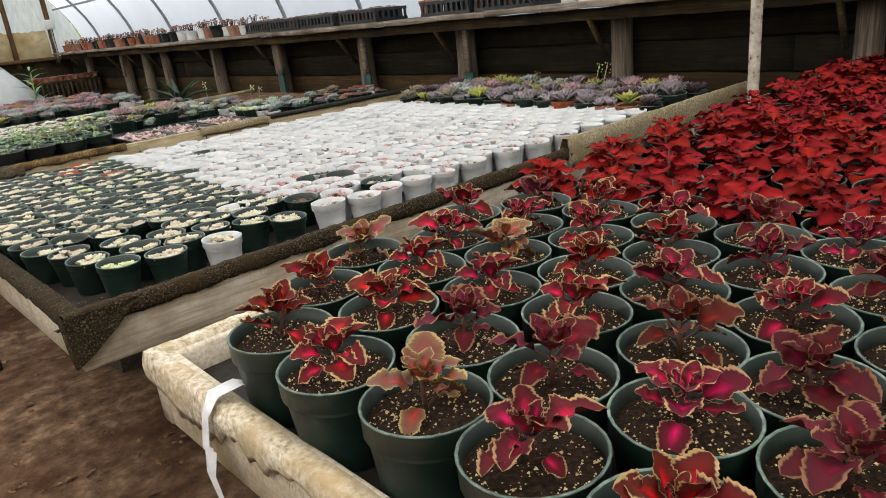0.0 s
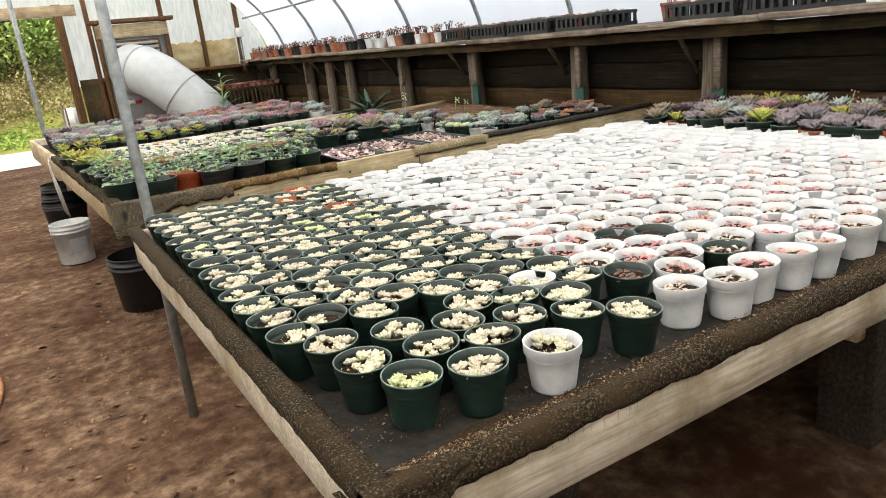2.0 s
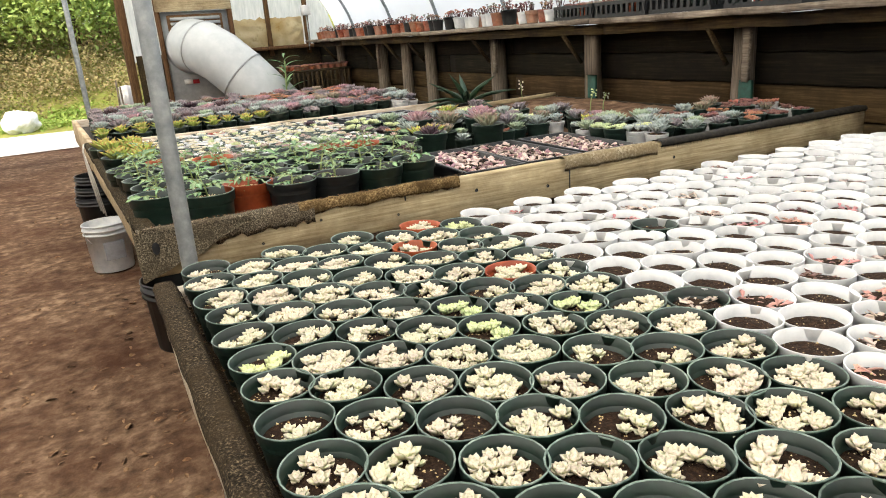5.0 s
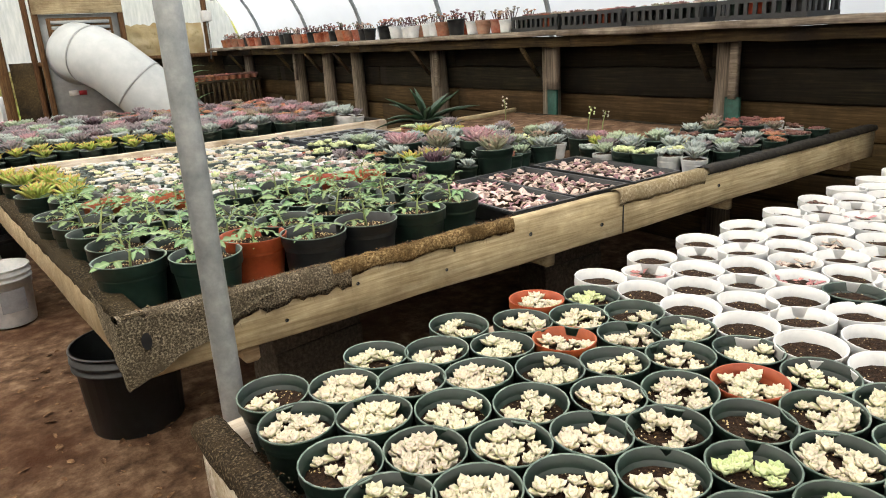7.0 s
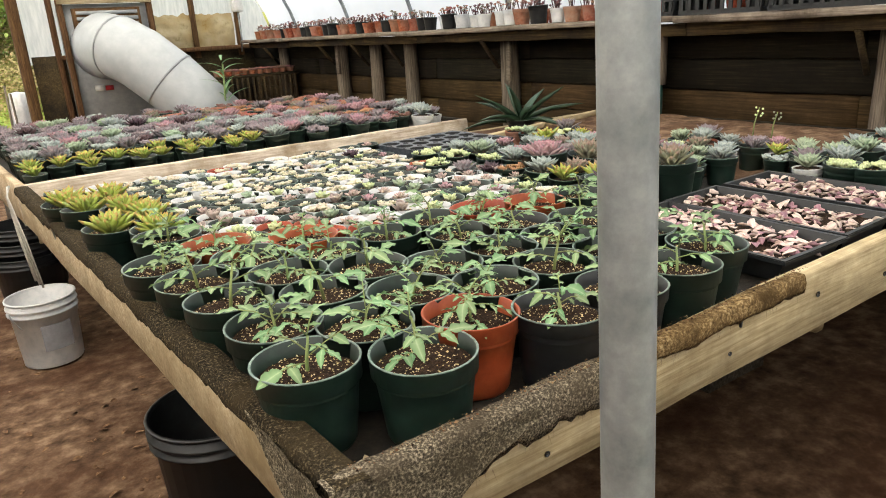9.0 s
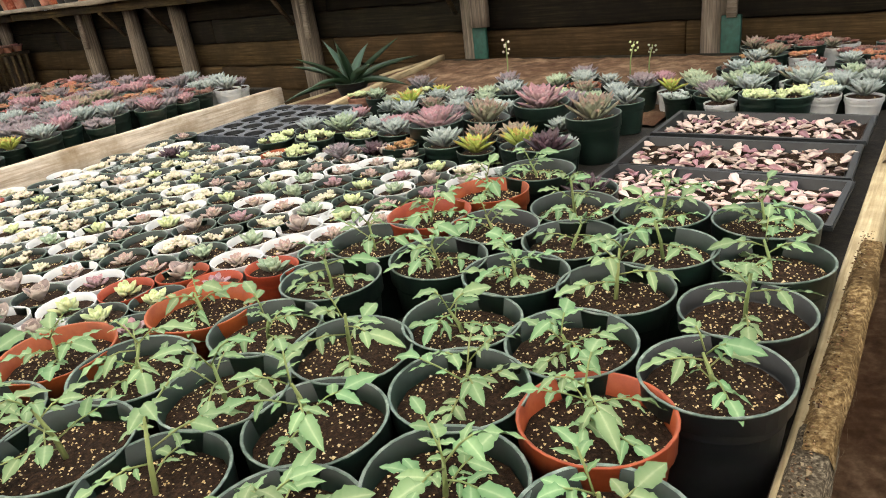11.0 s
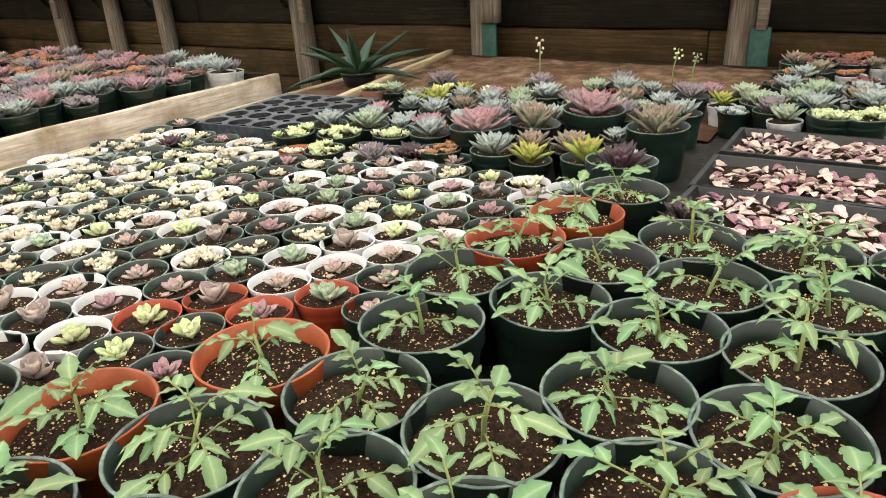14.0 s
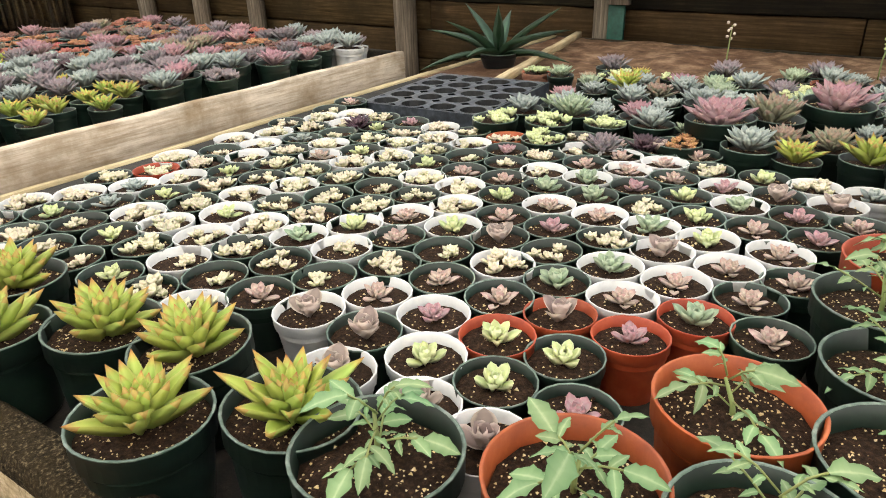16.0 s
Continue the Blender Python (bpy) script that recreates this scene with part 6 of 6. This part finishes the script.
# ---- aisle clutter ----
def bucket(x, y, r, h, mat, label, group="", z=GZ, handle=True, turn=0.0):
    b = thing("bucket", label, "bucket", group, pose(x, y, z, 0, 0, turn))
    bm = bmesh.new()
    lathe(bm, [(0.001, 0.006), (r * 0.84, 0.006), (r * 0.86, 0), (r * 0.88, 0.006), (r * 0.96, h * 0.78), (r * 1.03, h * 0.785), (r * 1.03, h * 0.81), (r * 0.97, h * 0.815), (r * 0.98, h * 0.87), (r * 1.04, h * 0.875), (r * 1.04, h * 0.9), (r * 0.985, h * 0.905), (r, h * 0.975), (r * 0.97, h * 0.97), (r * 0.82, 0.02), (0.001, 0.018)], 28)
    body = part("body", bm, mat, b)
    bm = bmesh.new()
    lathe(bm, [(r * 0.97, h * 0.972), (r * 1.03, h * 0.975), (r * 1.035, h * 0.99), (r * 1.025, h), (r * 0.975, h), (r * 0.968, h * 0.975)], 28)
    part("rim", bm, mat, b)
    if handle:
        bm = bmesh.new()
        tube(bm, [(r * 1.04 * math.cos(a), -r * 0.5 * math.sin(a) - 0.01, h * 0.86 - r * 0.95 * math.sin(a)) for a in (math.pi * k / 12 for k in range(13))], 0.003, 5, caps=False)
        part("bail", bm, STEEL, b)
    return b


wb = bucket(0.35, 7.12, 0.15, 0.335, POT_WHITE, "dirty white plastic bucket on the dirt floor", turn=20)
bm = bmesh.new()
n = 10
for z0, z1, w, mi in ((0.09, 0.22, 0.55, 0),):
    prev = None
    for k in range(n + 1):
        a = math.radians(-125 + 55 * k / n)
        pts = [bm.verts.new((0.1455 * math.cos(a) * (1 if z == z1 else 0.965), 0.1455 * math.sin(a) * (1 if z == z1 else 0.965), z)) for z in (z0, z1)]
        if prev:
            bm.faces.new((prev[0], pts[0], pts[1], prev[1]))
        prev = pts
part("faded_label", bm, LABEL_GREY, wb, "faded grey printed label")
for i in range(3):
    bucket(0.36 + 0.012 * i, 7.50 + 0.01 * i, 0.17, 0.26, POT_BLACK, "black plastic nursery tub in a nested stack", "nested black tubs", GZ + 0.20 + i * 0.075, False, 30 * i)
bucket(0.36, 7.50, 0.15, 0.20, POT_WHITE, "dirty white plastic bucket under black tubs", handle=False)
tub = bucket(0.66, 5.45, 0.2, 0.36, POT_BLACK, "large black nursery pot under the bench", handle=False)
hose = thing("garden_hose", "faded orange garden hose curling on the dirt", "hose")
bm = bmesh.new()
HP = [(-2.6, 3.2), (-1.6, 3.35), (-1.0, 3.55), (-0.62, 3.72), (-0.42, 3.92), (-0.27, 4.2), (-0.2, 4.55), (-0.22, 4.85), (-0.34, 5.0), (-0.55, 5.08), (-1.0, 5.15), (-2.0, 5.3), (-3.2, 5.2)]
pts = []
for i in range(len(HP) - 1):
    p0, p1, p2, p3 = HP[max(i - 1, 0)], HP[i], HP[i + 1], HP[min(i + 2, len(HP) - 1)]
    for k in range(6):
        t = k / 6
        c = [0.5 * ((2 * p1[d]) + (-p0[d] + p2[d]) * t + (2 * p0[d] - 5 * p1[d] + 4 * p2[d] - p3[d]) * t * t + (-p0[d] + 3 * p1[d] - 3 * p2[d] + p3[d]) * t ** 3) for d in (0, 1)]
        pts.append((c[0], c[1], ground_height(*c) + 0.014))
tube(bm, pts, 0.0135, 10)
part("tube", bm, HOSE, hose)
# twine hanging at the corner of the far bench
tw = thing("hanging_twine", "loops of white twine hanging from a bench corner", "twine")
for k in range(3):
    bm = bmesh.new()
    tube(bm, [(0.335 - 0.004 * k, 7.06 - 0.01 * k, 0.9), (0.315, 7.03 - 0.012 * k, 0.86), (0.325 + 0.01 * k, 7.03, 0.65), (0.345 + 0.012 * k, 7.03, 0.45 - 0.02 * k)], 0.005, 6)
    part("strand", bm, STRING, tw)
# ribbon tied round the first bench's rail
rb = thing("ribbon", "white plastic ribbon tied round the bench edge", "ribbon")
bm = bmesh.new()
for y0, path in ((0.775, [(0.56, 0.925), (0.555, 0.98), (0.53, 0.996), (0.49, 0.995), (0.472, 0.965), (0.468, 0.905)]), (0.765, [(0.469, 0.915), (0.462, 0.865), (0.466, 0.815), (0.459, 0.755)]), (0.75, [(0.467, 0.915), (0.459, 0.875), (0.462, 0.805), (0.466, 0.765)])):
    prev = None
    for x, z in path:
        w = 0.013 + 0.003 * math.sin(z * 90)
        cur = [bm.verts.new((x, y0 + d + 0.01 * math.sin(z * 30), z)) for d in (-w, 0, w)]
        cur[1].co.x -= 0.004
        if prev:
            for q in (0, 1):
                bm.faces.new((prev[q], cur[q], cur[q + 1], prev[q + 1]))
        prev = cur
ro = part("band", bm, RIBBON, rb)
# litter on the floor
rnd = random.Random(81)
bm = bmesh.new()
for _ in range(620):
    x, y = rnd.uniform(-1.6, 1.2), rnd.uniform(1.0, 9.5)
    if rnd.random() < 0.5:
        x, y = rnd.gauss(0.45, 0.3), rnd.uniform(1.5, 6.5)
    s = rnd.uniform(0.015, 0.055)
    leaf(bm, turned(x, y, ground_height(x, y) + 0.006, rnd.random() * 6.28, rnd.uniform(-0.1, 0.25), rnd.uniform(-0.5, 0.5)), s, s * rnd.uniform(0.3, 0.7), 0, 0.2, 0.3, 0, 3, 0.5, 1.2, 0)
for _ in range(260):
    x, y = rnd.uniform(-1.6, 1.0), rnd.uniform(1.0, 9.5)
    bmesh.ops.create_icosphere(bm, subdivisions=1, radius=rnd.uniform(0.004, 0.013), matrix=Matrix.Translation((x, y, ground_height(x, y))) @ Matrix.Diagonal((1, 1.3, 0.6, 1)))
tagged(part("leaf_litter", bm, DRYLEAF, smooth=False), "dry leaves and crumbs scattered on the dirt", "leaf litter", kind="stuff")

# ---- outside the doorway ----
bg2 = thing("plastic_bag", "crumpled white plastic sack on the grass", "plastic sack", m=pose(-0.9, 18.9, ground_height(-0.9, 18.9)))
bm = bmesh.new()
bmesh.ops.create_icosphere(bm, subdivisions=4, radius=1, matrix=Matrix.Translation((0, 0, 0.2)) @ Matrix.Diagonal((0.36, 0.25, 0.24, 1)))
for v in bm.verts:
    v.co += v.co.normalized() * 0.09 * noise.noise(v.co * 6) + Vector((0, 0, 0.05 * noise.noise(v.co * 13)))
    v.co.z = max(0, v.co.z)
part("sack", bm, BAG, bg2, smooth=False)
rl = thing("film_roll", "folded roll of white plastic film leaning outside", "plastic roll", m=pose(1.02, 14.75, GZ))
bm = bmesh.new()
lathe(bm, [(0.001, 0), (0.12, 0.0), (0.14, 0.3), (0.12, 0.7), (0.1, 0.92), (0.001, 0.94)], 26)
for v in bm.verts:
    a = math.atan2(v.co.y, v.co.x)
    v.co.xy *= 1 + 0.1 * math.sin(a * 8) + 0.08 * noise.noise(v.co * 5)
part("roll", bm, BAG, rl)
for i, (x, y, ln) in enumerate(((1.16, 14.5, 1.15), (0.93, 14.55, 0.95), (0.86, 14.7, 1.05))):
    st = thing("stake", "thin grey wooden stake leaning by the doorway", "stake", "stakes")
    bm = bmesh.new()
    tube(bm, [(x, y, 0), (x + 0.03 * (i - 1), y + 0.02, ln)], 0.014, 6)
    part("shaft", bm, POST_WOOD, st)


def foliage(name, label, category, spots, mats, seed, size=1.0, kind="stuff"):
    """Brush: many small leaves in uneven clumps."""
    bm, r2 = bmesh.new(), random.Random(seed)
    for x, y, z, rx, rz, n in spots:
        for _ in range(n):
            a, b, d = r2.random() * 6.28, r2.uniform(-0.5, 1.4), r2.random() ** 0.4
            p = Vector((x + rx * d * math.cos(a) * math.cos(b), y + rx * d * math.sin(a) * math.cos(b), z + rz * d * math.sin(b)))
            s = r2.uniform(0.05, 0.11) * size
            leaf(bm, turned(p.x, p.y, p.z, r2.random() * 6.28, r2.uniform(-0.8, 0.9), r2.uniform(-0.8, 0.8)), s, s * 0.6, 0, 0.3, 0.2, 0, 2, 0.5, 1.2, r2.randrange(len(mats)))
    return tagged(part(name, bm, mats, smooth=False), label, category, kind=kind)


rnd = random.Random(91)
spots = [(x, y, ground_height(x, y) + 0.35, rnd.uniform(0.5, 1.0), rnd.uniform(0.4, 0.8) + 0.12 * max(0, y - 23), 190) for x, y in ((rnd.uniform(-8, 3.5), rnd.uniform(20.6, 28.5)) for _ in range(200))]
foliage("brush", "tangled dry brown and green brush on the bank", "brush", spots, (DEADBRUSH, DEADBRUSH, DEADBRUSH, BUSH), 1)
spots = [(rnd.uniform(-7, 3.5), y, ground_height(0, y) + 0.05, 0.5, 0.12, 130) for y in (rnd.uniform(18.7, 21.5) for _ in range(75))]
foliage("grass", "rough green grass at the foot of the bank", "grass", spots, (GRASS,), 2)


def tree(x, y, h, seed):
    """A tapered trunk with limbs and a crown of many leaves in clumps."""
    r2 = random.Random(seed)
    z = ground_height(x, y) - 0.1
    t = thing("tree", "leafy green deciduous tree on the bank", "tree", "trees on the bank", pose(x, y, z))
    bm = bmesh.new()
    tube(bm, [(0, 0, 0), (0.1, 0.05, h * 0.3), (0.05, 0.1, h * 0.6), (0.1, 0, h * 0.9)], [0.2, 0.15, 0.1, 0.03], 9)
    ends = []
    for k in range(9):
        a, z0 = k * 2.4, h * (0.08 + 0.08 * k)
        ln = h * r2.uniform(0.22, 0.36)
        e = Vector((math.cos(a) * ln, math.sin(a) * ln, z0 + ln * 0.5))
        tube(bm, [(0.08, 0.05, z0), (e.x * 0.5, e.y * 0.5, z0 + ln * 0.32), e], [0.06, 0.04, 0.012], 6)
        ends += [e, e * 0.6 + Vector((0, 0, z0 * 0.4 + ln * 0.2)), Vector((e.x * 1.1, e.y * 1.1, h * r2.uniform(0.12, 0.32)))]
    part("trunk", bm, BARK, t)
    bm = bmesh.new()
    for e in ends + [Vector((0, 0, h * 0.95)), Vector((0, 0, h * 0.75))]:
        for _ in range(300):
            p = e + Vector((r2.gauss(0, 1), r2.gauss(0, 1), r2.gauss(0, 0.7))) * h * 0.095
            s = r2.uniform(0.1, 0.2)
            leaf(bm, turned(p.x, p.y, p.z, r2.random() * 6.28, r2.uniform(-0.9, 0.7), r2.uniform(-0.8, 0.8)), s, s * 0.6, 0, 0.3, 0.2, 0, 2, 0.5, 1.2, 0)
    part("crown", bm, CANOPY, t, smooth=False)


for i, (x, y, h) in enumerate(((-7.5, 28, 6.5), (-4.6, 27, 5.5), (-2.0, 28, 6.2), (0.4, 27, 5.6), (2.8, 29, 6.5), (-6, 33, 7), (-0.8, 33, 7.5), (5.4, 32, 7), (-3.4, 32, 7.2), (2.0, 34, 7.5))):
    tree(x, y, h, 400 + i)
